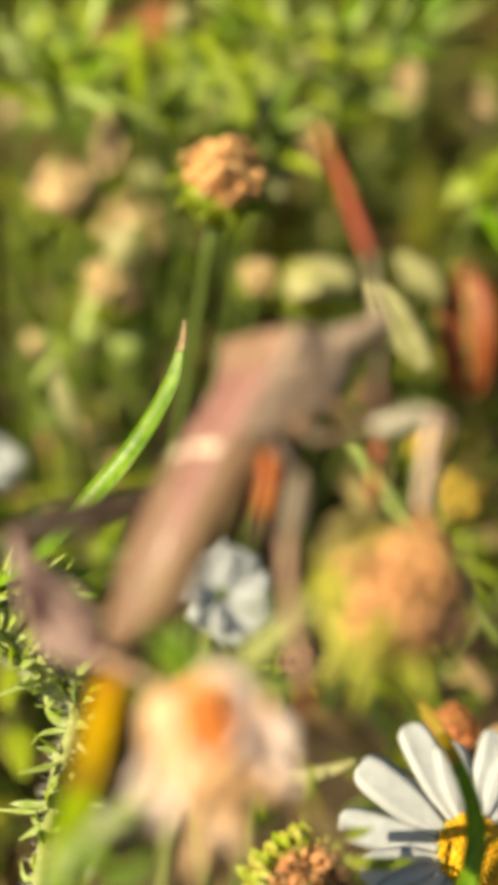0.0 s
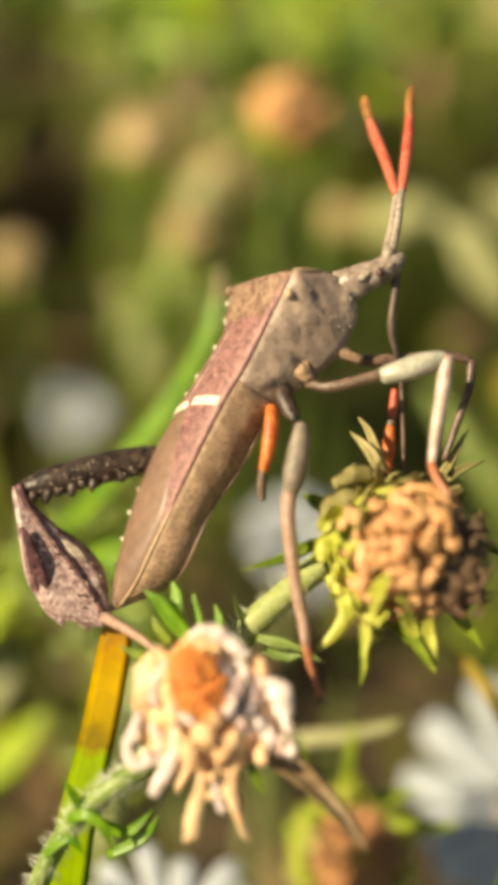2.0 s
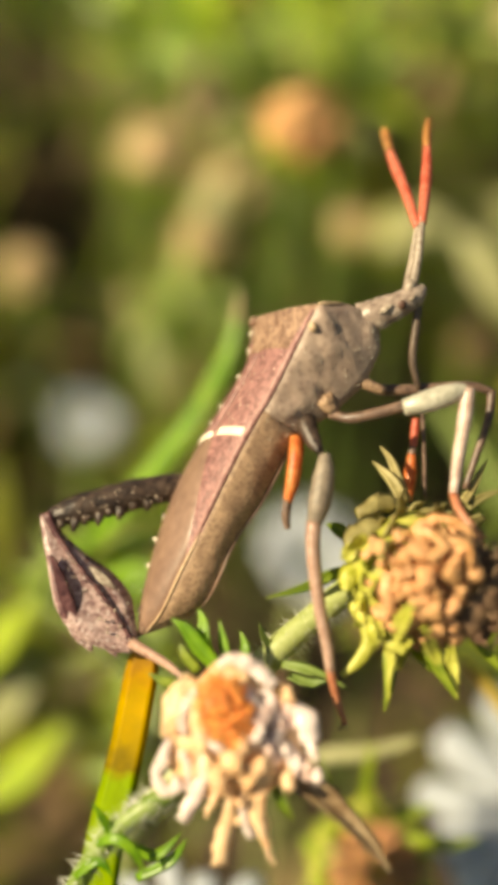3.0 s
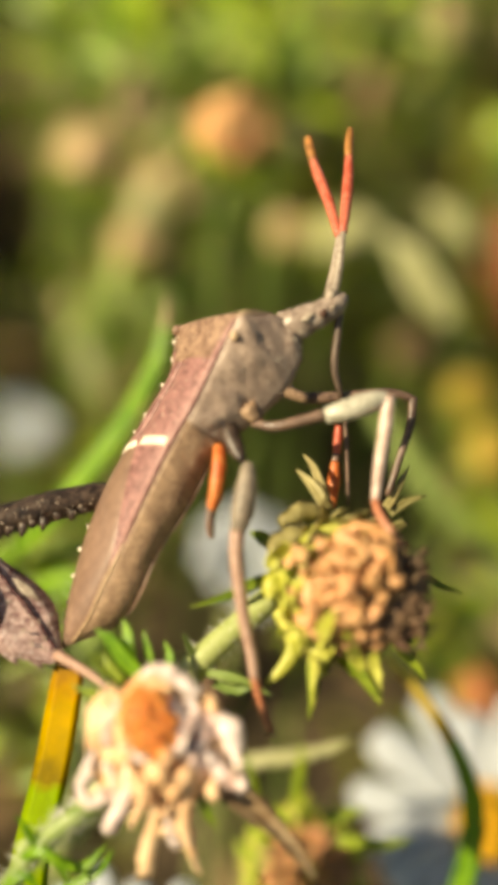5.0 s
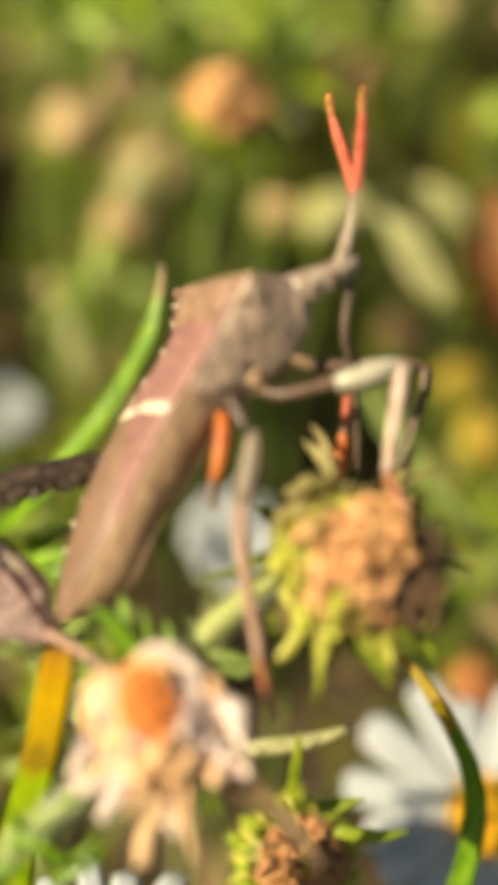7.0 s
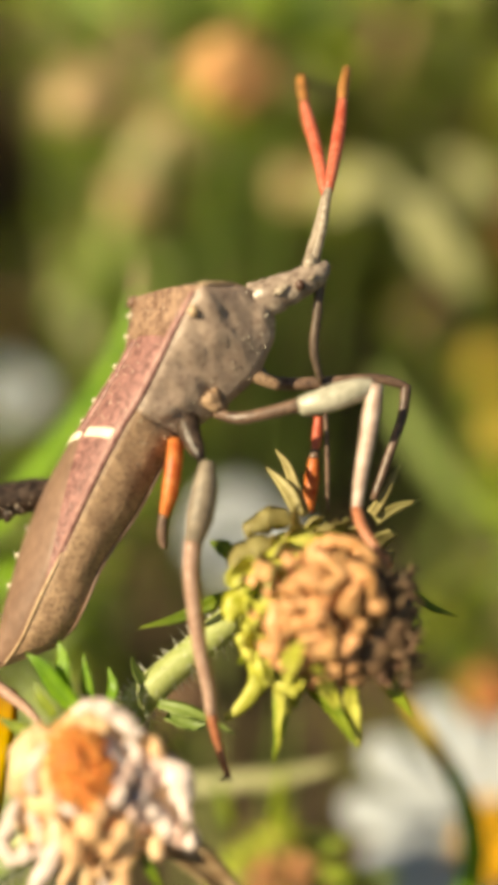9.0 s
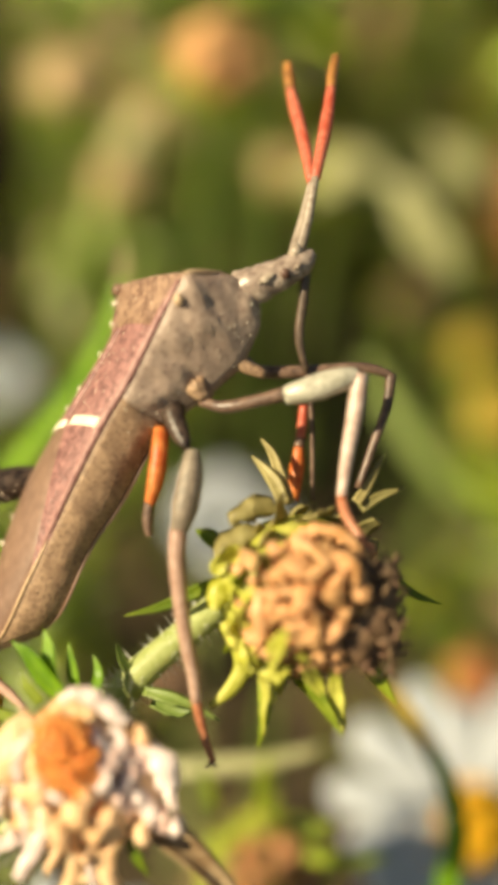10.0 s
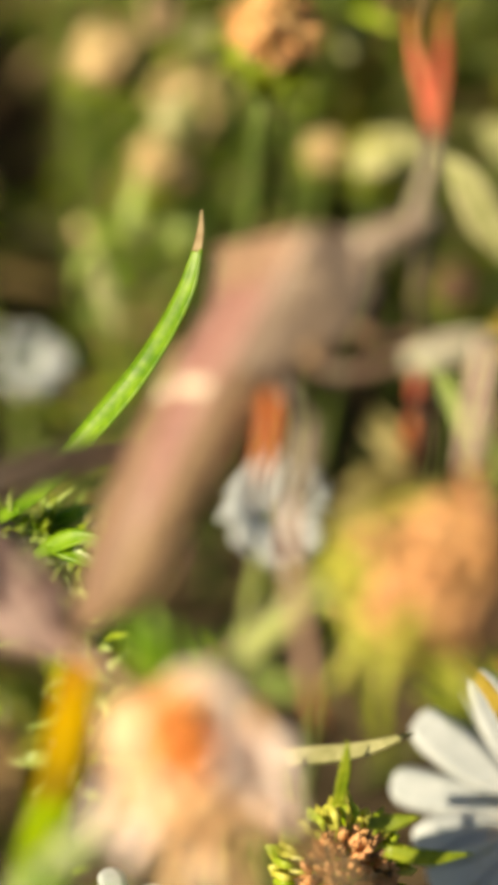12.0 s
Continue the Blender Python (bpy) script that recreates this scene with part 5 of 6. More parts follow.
def green_bud():
    rng = random.Random(31)
    fl = thing("aster_bud", (5.99, 17.10, -27.37), "green aster bud with spreading bracts and brown florets", "seed head", "dead aster heads")
    c = V((7.03, 17.04, -25.70))
    face = V((0.2, -0.93, 0.22)).normalized()
    q = face.to_track_quat("Z", "Y").to_matrix()
    loops = [[c + q @ V((math.cos(a) * r, math.sin(a) * r, h)) for a in [k * math.pi / 9 for k in range(18)]] for r, h in ((0.5, -3.2), (2.2, -2.8), (3.1, -1.4), (3.0, -0.2), (1.8, 0.2))]
    cup = part("cup", bm_from(loops), "yellow_bract", fl, "yellow-green cup")
    for k in range(210):
        d = fan(rng, face, 74)
        floret("floret", fl, "straw_floret" if k % 5 < 4 else "dark_floret", c + d * rng.uniform(2.1, 2.8), (0.22, 0.19, 0.5), d + V((rng.uniform(-0.3, 0.3), 0, rng.uniform(-0.3, 0.3))), k)
    for k in range(34):
        a = k * 2.399
        u = q @ V((math.cos(a), math.sin(a), 0))
        b = c + u * 2.8 + face * rng.uniform(-2.0, -0.2)
        t = b + u * rng.uniform(0.6, 1.4) + V((0, 0, rng.uniform(-0.2, 0.6)))
        part("bract", blade(bmesh.new(), [b, b.lerp(t, 0.5) + face * 0.3, t], [0.7, 0.75, 0.06], face, 0.06, 0.35, 4), rng.choice(["lime_leaf", "yellow_bract", "yellow_bract"]), cup)
    for pts, w in (
        ([(4.00, 13.66, -20.33), (3.69, 13.38, -18.69), (3.33, 13.38, -17.62)], [0.6, 0.6, 0.06]),
        ([(6.37, 13.52, -20.36), (6.63, 13.22, -18.44), (6.72, 13.21, -16.99)], [0.6, 0.6, 0.06]),
        ([(7.83, 13.37, -21.27), (9.00, 12.91, -21.05), (10.38, 12.75, -20.68)], [0.6, 0.8, 0.06]),
        ([(8.70, 13.23, -22.61), (10.73, 12.69, -22.75), (13.02, 12.48, -22.45)], [0.6, 0.8, 0.06]),
    ):
        part("bract", blade(bmesh.new(), pts, w, (0, -1, 0.5), 0.08, 0.4), "bract", cup)
    for k in range(26):
        a = radians(-30 + 260 * k / 25) + rng.uniform(-0.1, 0.1)
        u = q @ V((math.cos(a), math.sin(a), 0))
        b = c + u * 2.9 + face * rng.uniform(-0.6, 0.3)
        e = rng.uniform(0.8, 1.35)
        part("curled_bract", tube(bmesh.new(), [b, b + u * e * 0.7 + face * 0.5 * e, b + u * e * 0.5 + face * 1.3 * e, b - u * 0.2 * e + face * 1.1 * e], [0.24, 0.26, 0.22, 0.1], 8, 4, 0.6, rough=0.2), "yellow_bract" if k % 2 else "lime_leaf", cup)
    # Takes the paler leaf tone, so that sunlight is coloured in.
    part("needle_leaf", blade(bmesh.new(), [(0.96, 15.45, -18.84), (4.62, 14.66, -18.33), (7.62, 14.31, -17.85), (10.17, 14.01, -16.89)], [0.8, 1.0, 0.8, 0.12], (0.0, -1, 0.35), 0.08, 0.2), "pale_leaf", fl, "slender green leaf in a paler tone painted as sunlit")
    part("stalk", tube(bmesh.new(), [c - face * 3, (5.63, 19.91, -30.85), (4.34, 27.74, -42.80)], [0.7, 0.7, 0.8], 8, 5), "stem", fl)


green_bud()


def sprig():
    """Feathery hairy sprig low beside the strap leaf."""
    rng = random.Random(41)
    sp = thing("leafy_sprig", (-10.18, 28.20, -28.00), "feathery green sprig with short curled leaves", "plant")
    for line, r in (
        ([(-10.71, 30.44, -31.86), (-9.36, 26.82, -21.58), (-8.18, 25.47, -16.82), (-8.88, 24.36, -12.54), (-10.35, 24.40, -9.58)], [0.5, 0.45, 0.4, 0.35, 0.2]),
        ([(-8.56, 25.45, -15.32), (-10.71, 24.60, -13.27), (-12.55, 24.75, -11.79), (-14.76, 24.94, -10.30)], [0.45, 0.5, 0.45, 0.4]),
        ([(-14.76, 24.90, -9.19), (-12.19, 24.57, -8.46), (-10.35, 24.39, -9.21)], [0.4, 0.4, 0.2]),
    ):
        r = [x * 1.35 for x in r]
        st = part("stem", tube(bmesh.new(), line, r, 8, 5), "stem", sp)
        part("hairs", hairs(bmesh.new(), line, r, 640, 1.0, rng), "hair", st, "white hairs", kind="stuff")
        pts = spline(line, 6)
        for k in range(72):
            b = V(pts[rng.randrange(len(pts))])
            d = V((rng.uniform(-1, 1), rng.uniform(-0.8, 0.3), rng.uniform(-0.3, 1))).normalized()
            L = rng.uniform(1.4, 3.8)
            curl = V((rng.uniform(-0.6, 0.6), rng.uniform(-0.5, 0.2), rng.uniform(-0.5, 0.7)))
            part("leaflet", blade(bmesh.new(), [b, b + d * L * 0.5 - curl * 0.5, b + d * L + curl], [0.3, rng.uniform(0.45, 0.85), 0.06], (-0.7, -0.7, 0.4), 0.06, 0.3, 4), ("lime_leaf", "mint_leaf", "mint_leaf")[k % 3], st)
    for line in (
        [(-10.32, 21.07, -8.47), (-8.90, 19.96, -8.84), (-6.11, 18.74, -9.90)],
        [(-10.98, 21.06, -9.38), (-8.90, 20.00, -8.20), (-6.88, 18.89, -7.93)],
        [(-11.87, 25.36, -8.72), (-9.46, 24.31, -7.58), (-7.43, 23.28, -6.64)],
        [(-11.87, 25.38, -8.39), (-9.45, 24.22, -8.87), (-7.16, 23.10, -9.01)],
    ):
        part("leaf", blade(bmesh.new(), line, [0.7, 1.2, 0.1], (-0.3, -1, 0.6), 0.08, 0.4), "fresh_leaf", sp)
    sp.location += STAGE.to_3x3() @ V((1.1, 0, 0))


sprig()

# spent heads and coloured leaves among the plants behind
for c, face, size, label, seed, tint in (
    ((4.25, 45.69, 26.31), (0.1, -0.7, 0.6), 3.7, "spent orange-brown aster head among the weeds", 51, "amber_head"),
    ((-10.05, 70.00, 30.89), (-0.2, -0.8, 0.5), 3.8, "spent tan aster head among the weeds", 52, "pale_head"),
    ((-2.14, 89.20, 31.12), (0.0, -0.8, 0.5), 5.2, "spent pale aster head among the weeds", 53, "pale_head"),
    ((1.81, 117.32, 69.51), (0.1, -0.8, 0.5), 4.2, "spent red-brown aster head among the weeds", 54, "red_head"),
    ((23.87, 40.07, -20.92), (0.1, -0.8, 0.5), 2.2, "small orange aster head behind the white aster", 55, "red_head"),
    ((-4.81, 73.81, 21.44), (0.1, -0.8, 0.5), 3.6, "spent pale aster head among the weeds", 56, "pale_head"),
    ((30.07, 58.67, -1.62), (0.1, -0.8, 0.5), 3.0, "yellowed aster head among the weeds", 57, "ochre"),
    ((31.60, 73.66, 4.84), (0.1, -0.8, 0.5), 2.6, "yellowed aster head among the weeds", 58, "ochre"),
    ((25.68, 77.37, 10.13), (0.1, -0.8, 0.5), 2.6, "withered brown aster head among the weeds", 59, "dark_floret"),
    ((16.17, 65.35, 21.14), (0.1, -0.9, 0.3), 3.0, "pale green aster head among the weeds", 60, "yellow_bract"),
    ((10.78, 67.94, 22.16), (0.1, -0.9, 0.3), 2.2, "spent pale aster head among the weeds", 61, "pale_head"),
    ((1.32, 28.85, -17.70), (0.1, -0.9, 0.3), 2.0, "withered brown aster head behind the stalk", 62, "dark_floret"),
    ((9.32, 33.41, -14.29), (0.1, -0.9, 0.3), 1.9, "withered brown aster head behind the stalk", 63, "dark_floret"),
    ((-24.50, 72.00, 18.17), (-0.1, -0.8, 0.5), 3.0, "spent pale aster head among the weeds", 65, "pale_head"),
    ((-7.93, 138.30, 76.45), (-0.1, -0.8, 0.5), 3.2, "spent tan aster head among the weeds", 64, "straw_floret"),
):
    dead_head(c, face, size, label, seed, tint)
for name, label, runs, base in (
    ("broad_leaf", "broad rust-red autumn leaf", (("red_leaf", [(34.70, 67.71, 10.10), (33.75, 65.55, 15.99), (33.44, 65.37, 20.85), (33.15, 66.25, 24.72)], [3.5, 7.0, 6.0, 1.0], (-0.3, -1, 0.4)),), (35.03, 68.72, 8.95)),
    ("broad_leaf", "pale sunlit leaf arching over the weeds", (("pale_leaf", [(23.84, 47.79, 10.43), (21.80, 47.90, 13.25), (20.02, 47.98, 16.33), (18.21, 49.10, 18.58)], [1.4, 3.4, 3.0, 0.6], (-0.3, -1, 0.4)),), (18.21, 49.10, 18.58)),
    ("broad_leaf", "pale green blunt leaf among the weeds", (("pale_leaf", [(13.19, 63.72, 20.18), (15.35, 62.42, 21.15), (18.24, 62.08, 21.14), (19.69, 61.97, 19.97)], [2.6, 5.2, 5.0, 1.6], (-0.2, -1, 0.6)),), (13.19, 63.72, 20.18)),
    ("broad_leaf", "pale folded leaf among the weeds", (("pale_leaf", [(25.37, 64.13, 24.69), (27.48, 62.99, 22.09), (29.84, 62.82, 19.71)], [1.5, 4.4, 1.0], (0.1, -1, 0.4)),), (25.37, 64.13, 24.69)),
    ("broad_leaf", "long green leaf leaning across the weeds", (("sage", [(16.03, 45.40, 3.46), (18.16, 43.01, -0.49), (20.52, 41.61, -4.35), (24.24, 41.13, -8.27), (28.71, 41.48, -14.12)], [1.0, 2.2, 2.2, 1.4, 1.0], (0.1, -1, 0.4)),), (28.71, 41.48, -14.12)),
    ("broad_leaf", "dry curled tan leaf behind the white aster", (("tan_leaf", [(23.68, 37.04, -25.29), (25.37, 37.07, -23.24), (27.07, 37.10, -21.19), (29.16, 37.03, -20.39)], [0.8, 2.6, 3.0, 1.5], (0.1, -1, 0.4)),), (23.68, 37.04, -25.29)),
    ("broad_leaf", "dry brown leaf curled among the weeds", (("tan_leaf", [(-17.87, 119.69, 67.43), (-16.44, 117.76, 61.51), (-19.40, 118.29, 57.27), (-22.99, 120.80, 55.40)], [2.0, 4.5, 4.0, 1.0], (0.1, -1, 0.4)),), (-22.99, 120.80, 55.40)),
    ("broad_leaf", "bright green leaf lit by the sun", (("lime_leaf", [(-17.09, 110.22, 51.23), (-12.17, 107.42, 56.15), (-7.39, 106.73, 59.33), (-5.01, 106.52, 57.72)], [1.0, 4.0, 3.6, 1.0], (0.1, -1, 0.4)),), (-5.01, 106.52, 57.72)),
    ("broad_leaf", "bright green leaf lit by the sun", (("lime_leaf", [(-11.37, 107.26, 57.75), (-9.85, 108.82, 64.16), (-9.51, 110.48, 71.54)], [2.0, 4.4, 2.0], (0.1, -1, 0.4)),), (-11.37, 107.26, 57.75)),
    ("broad_leaf", "bright green leaf lit by the sun", (("lime_leaf", [(5.79, 59.91, 34.78), (7.48, 59.60, 37.61), (5.87, 60.60, 41.97), (4.61, 62.55, 46.82)], [1.5, 3.2, 3.0, 1.0], (0.1, -1, 0.4)),), (5.79, 59.91, 34.78)),
    ("broad_leaf", "bright green leaf lit by the sun", (("lime_leaf", [(33.67, 74.86, 33.91), (36.62, 73.42, 35.91), (39.86, 72.98, 37.53)], [1.0, 3.6, 2.0], (0.1, -1, 0.4)),), (33.67, 74.86, 33.91)),
    ("broad_leaf", "pale grey-green leaf among the weeds", (("pale_leaf", [(16.15, 95.79, 63.00), (19.01, 94.59, 59.54), (21.26, 94.45, 56.89)], [1.5, 3.6, 1.0], (0.1, -1, 0.4)),), (16.15, 95.79, 63.00)),
    ("broad_leaf", "pale narrow leaf among the weeds", (("pale_leaf", [(-8.56, 62.88, 4.49), (-9.70, 62.86, 8.19), (-10.60, 63.82, 11.71)], [1.0, 2.0, 0.8], (0.1, -1, 0.4)),), (-10.60, 63.82, 11.71)),
    ("broad_leaf", "bright green upright leaf in the sun among the weeds", (("lime_leaf", [(-1.36, 98.53, 46.36), (-1.06, 98.30, 50.91), (-1.04, 99.08, 56.23)], [1.4, 3.4, 1.2], (-0.3, -1, 0.4)),), (-1.36, 98.53, 46.36)),
    ("broad_leaf", "bright green upright leaf in the sun among the weeds", (("lime_leaf", [(4.08, 97.82, 48.23), (5.58, 97.47, 52.40), (7.78, 98.07, 55.81)], [1.0, 3.0, 1.0], (-0.3, -1, 0.4)),), (4.08, 97.82, 48.23)),
    ("broad_leaf", "bright green leaf in the sun among the weeds", (("lime_leaf", [(9.18, 69.42, 38.93), (8.26, 69.35, 42.95), (5.88, 70.44, 47.37), (5.03, 71.38, 51.23)], [1.2, 3.4, 3.2, 1.0], (-0.3, -1, 0.4)),), (9.18, 69.42, 38.93)),
    ("broad_leaf", "pale green leaf in the sun among the weeds", (("pale_leaf", [(7.73, 73.24, 47.60), (7.10, 73.43, 45.05), (8.05, 73.45, 41.86)], [1.0, 3.0, 1.0], (-0.3, -1, 0.4)),), (7.73, 73.24, 47.60)),
    ("broad_leaf", "bright green slanting leaf among the weeds", (("lime_leaf", [(22.65, 95.39, 54.61), (25.36, 94.93, 58.02), (28.60, 95.42, 61.46)], [1.0, 3.0, 1.0], (-0.3, -1, 0.4)),), (22.65, 95.39, 54.61)),
    ("broad_leaf", "bright green upright leaf among the weeds", (("lime_leaf", [(30.65, 94.47, 54.58), (30.50, 94.35, 57.62), (30.12, 95.26, 61.08)], [1.0, 2.6, 1.0], (-0.3, -1, 0.4)),), (30.65, 94.47, 54.58)),
    ("broad_leaf", "dry pinkish-tan upright leaf among the weeds", (("tan_leaf", [(32.24, 84.49, 47.99), (32.38, 84.32, 51.54), (32.78, 85.08, 56.20)], [1.4, 3.4, 1.2], (-0.3, -1, 0.4)),), (32.24, 84.49, 47.99)),
    ("broad_leaf", "pale grey-green leaf among the weeds", (("pale_leaf", [(9.86, 67.34, 38.57), (11.97, 66.99, 40.99), (13.94, 67.69, 42.87)], [1.0, 3.0, 1.0], (-0.3, -1, 0.4)),), (9.86, 67.34, 38.57)),
    ("broad_leaf", "pale grey-green leaf among the weeds", (("pale_leaf", [(11.70, 65.24, 35.50), (12.59, 65.24, 33.11), (12.30, 65.38, 30.72)], [1.0, 2.6, 1.0], (-0.3, -1, 0.4)),), (11.70, 65.24, 35.50)),
    ("broad_leaf", "pale green blunt leaf among the weeds", (("pale_leaf", [(-3.01, 77.03, 35.46), (-1.60, 76.86, 35.45), (0.21, 76.68, 34.80)], [2.0, 4.0, 1.5], (-0.3, -1, 0.4)),), (-3.01, 77.03, 35.46)),
    ("broad_leaf", "dry pinkish-tan leaf among the weeds", (("tan_leaf", [(-6.26, 79.39, 36.05), (-5.61, 79.18, 39.34), (-5.95, 80.04, 43.63)], [1.4, 4.2, 1.4], (-0.3, -1, 0.4)),), (-6.26, 79.39, 36.05)),
    ("broad_leaf", "bright green leaf at the edge among the weeds", (("lime_leaf", [(-13.76, 107.33, 62.56), (-16.15, 107.47, 65.77), (-17.03, 108.39, 70.22)], [1.5, 4.0, 1.5], (-0.3, -1, 0.4)),), (-13.76, 107.33, 62.56)),
    ("broad_leaf", "dry orange leaf among the weeds", (("tan_leaf", [(38.24, 73.93, 43.11), (38.37, 73.80, 45.74), (38.04, 74.70, 49.09)], [1.0, 2.4, 0.8], (-0.3, -1, 0.4)),), (38.24, 73.93, 43.11)),
    ("broad_leaf", "green leaf low among the weeds", (("lime_leaf", [(-21.33, 34.00, -18.14), (-18.33, 32.00, -14.80), (-15.45, 30.00, -11.20)], [1.4, 3.0, 0.6], (-0.3, -1, 0.4)),), (-21.33, 34.00, -18.14)),
    ("broad_leaf", "green leaf low among the weeds", (("lime_leaf", [(-20.48, 34.00, -27.08), (-16.67, 32.00, -24.36), (-13.42, 30.00, -20.52)], [1.4, 3.2, 0.6], (-0.3, -1, 0.4)),), (-20.48, 34.00, -27.08)),
    ("broad_leaf", "pale leaf low among the weeds", (("pale_leaf", [(-20.53, 36.00, -22.50), (-18.14, 35.00, -19.65), (-16.42, 35.00, -17.07)], [1.4, 3.4, 0.8], (-0.3, -1, 0.4)),), (-20.53, 36.00, -22.50)),
):
    leaf_thing = thing(name, base, label, "leaf", "leaves among the weeds")
    for material, pts, w, facing in runs:
        part("blade", blade(bmesh.new(), pts, w, facing, 0.12, 0.3, 6), material, leaf_thing)
        part("midrib", tube(bmesh.new(), [V(p) + V(facing).normalized() * 0.12 for p in pts], [min(0.16, x * 0.12) for x in w], 6, 6), "stem", leaf_thing)


def bare(x, y):
    """Gaps of bare soil in the weeds, placed to leave dark patches in the camera's view."""
    return y > 0.095 and abs(x + 0.197 * y) < 0.003 + 0.036 * y or ((x - 0.006) / 0.014) ** 2 + ((y - 0.09) / 0.03) ** 2 < 1 or ((x - 0.02) / 0.019) ** 2 + ((y - 0.135) / 0.045) ** 2 < 1


# narrow-leaved shoots that catch the sun above the weeds
def shoot(x, y, z, leaves, seed):
    rng = random.Random(seed)
    top = V((x, y, z))
    world_top = on_stage(top)
    root = UNSTAGE @ V((world_top.x + rng.uniform(-0.006, 0.006), world_top.y + rng.uniform(0.002, 0.012), 0.0))
    plant = thing("aster_shoot", root, "slender aster shoot with narrow bright green leaves", "plant", "narrow-leaved shoots")
    line = [root, root.lerp(top, 0.55) + V((rng.uniform(-1.5, 1.5), 0, 0)), top]
    part("stem", tube(bmesh.new(), line, [0.5, 0.42, 0.25], 7, 6), "sage", plant)
    up = (top - root).normalized()
    for k in range(leaves):
        b = top - up * rng.uniform(0, 4.5)
        d = (fan(rng, up + V((0, -0.25, 0)), 75) + V((rng.uniform(-0.4, 0.4), 0, 0))).normalized()
        L, w = rng.uniform(6, 10), rng.uniform(1.2, 2.1)
        sag = V((0, 0, -rng.uniform(0.0, 0.25) * L))
        part("leaf", blade(bmesh.new(), [b, b + d * L * 0.4, b + d * L * 0.75 + sag * 0.4, b + d * L + sag], [w * 0.5, w, w * 0.8, 0.08], (-0.4, -0.8, 0.5), 0.1, 0.3, 3), rng.choice(["lime_leaf", "mint_leaf", "lime_leaf", "mint_leaf", "fresh_leaf"]), plant)


for k, (x, y, z, leaves) in enumerate((
    (-10.7, 62.0, 40.2, 12), (-7.8, 66.0, 48.0, 9), (6.6, 64.0, 43.6, 12), (2.2, 60.0, 38.3, 8), (13.5, 66.0, 49.0, 8),
    (19.3, 64.0, 47.9, 9), (25.5, 70.0, 52.5, 8), (-2.3, 63.0, 38.7, 8), (32.2, 58.0, 30.9, 8), (10.9, 62.0, 37.7, 7),
    (-15.4, 70.0, 47.9, 8), (31.4, 74.0, 53.7, 8), (9.6, 72.0, 53.2, 9), (-9.1, 70.0, 14.1, 7), (20.2, 72.0, 45.4, 7),
    (8.1, 84.0, 49.2, 10), (9.7, 78.0, 41.8, 9), (-7.2, 90.0, 51.4, 9), (4.2, 92.0, 55.0, 9), (14.6, 95.0, 54.7, 8),
    (-9.7, 86.0, 45.8, 8), (-16.6, 92.0, 52.1, 8), (26.1, 86.0, 49.9, 8), (-0.1, 96.0, 51.4, 9),
)):
    shoot(x, y, z, leaves, 300 + k)


def young_bud(c, size, tint, seed):
    """A small closed aster bud on a thin stalk, added to blur into a pale disc."""
    rng = random.Random(seed)
    c = V(c)
    world_c = on_stage(c)
    root = UNSTAGE @ V((world_c.x + rng.uniform(-0.006, 0.006), world_c.y + rng.uniform(0.002, 0.015), 0.0))
    face = fan(rng, (-0.4, -0.7, 0.6), 35)
    fl = thing("young_aster_bud", root, "added aster bud that blurs into a pale disc among the weeds", "bud", "small buds among the weeds")
    q = face.to_track_quat("Z", "Y").to_matrix()
    loops = [[c + q @ V((math.cos(a) * r * size, math.sin(a) * r * size, h * size)) for a in [k * math.pi / 6 for k in range(12)]] for r, h in ((0.2, -1.0), (0.65, -0.8), (0.95, -0.2), (0.9, 0.3), (0.55, 0.75), (0.15, 0.95))]
    part("head", crinkle(bm_from(loops), 0.12 * size, 1.5), tint, fl)
    for k in range(9):
        a = k * 2.399
        u = q @ V((math.cos(a), math.sin(a), 0))
        b = c + u * size * 0.75 - face * size * rng.uniform(0.1, 0.7)
        part("bract", blade(bmesh.new(), [b, b + u * size * 0.35 + face * size * 0.35, b + u * size * rng.uniform(0.4, 0.9) + face * size * 0.8], [size * 0.35, size * 0.3, 0.03], u, 0.05, 0.3, 3), "sage" if k % 3 else "lime_leaf", fl)
    s = c - face * size
    part("stalk", tube(bmesh.new(), [s, s.lerp(root, 0.35) - face * size, root], [0.35, 0.4, 0.5], 7, 5), "sage", fl)


# Made-up buds, scattered over the camera's view as pale blurred discs.
BUD_RNG = random.Random(612)
BUD_SPOTS = []
for k in range(900):
    p = V((BUD_RNG.uniform(-26, 38), BUD_RNG.uniform(58, 100), BUD_RNG.uniform(6, 56)))
    q = on_stage(p)
    if q.z < 0.012 or p.x < -10 + 0.2 * p.z and p.z > 20 or p.x > 22 or bare(q.x, q.y) or any((V((p.x - o.x, 0, p.z - o.z))).length < 5.5 for o in BUD_SPOTS) or len(BUD_SPOTS) > 29:
        continue
    BUD_SPOTS.append(p)
for k, p in enumerate(BUD_SPOTS):
    young_bud(p, BUD_RNG.uniform(1.5, 2.9), ("pale_leaf", "mint_leaf", "pale_leaf", "sage", "pale_head", "mint_leaf")[k % 6], 700 + k)


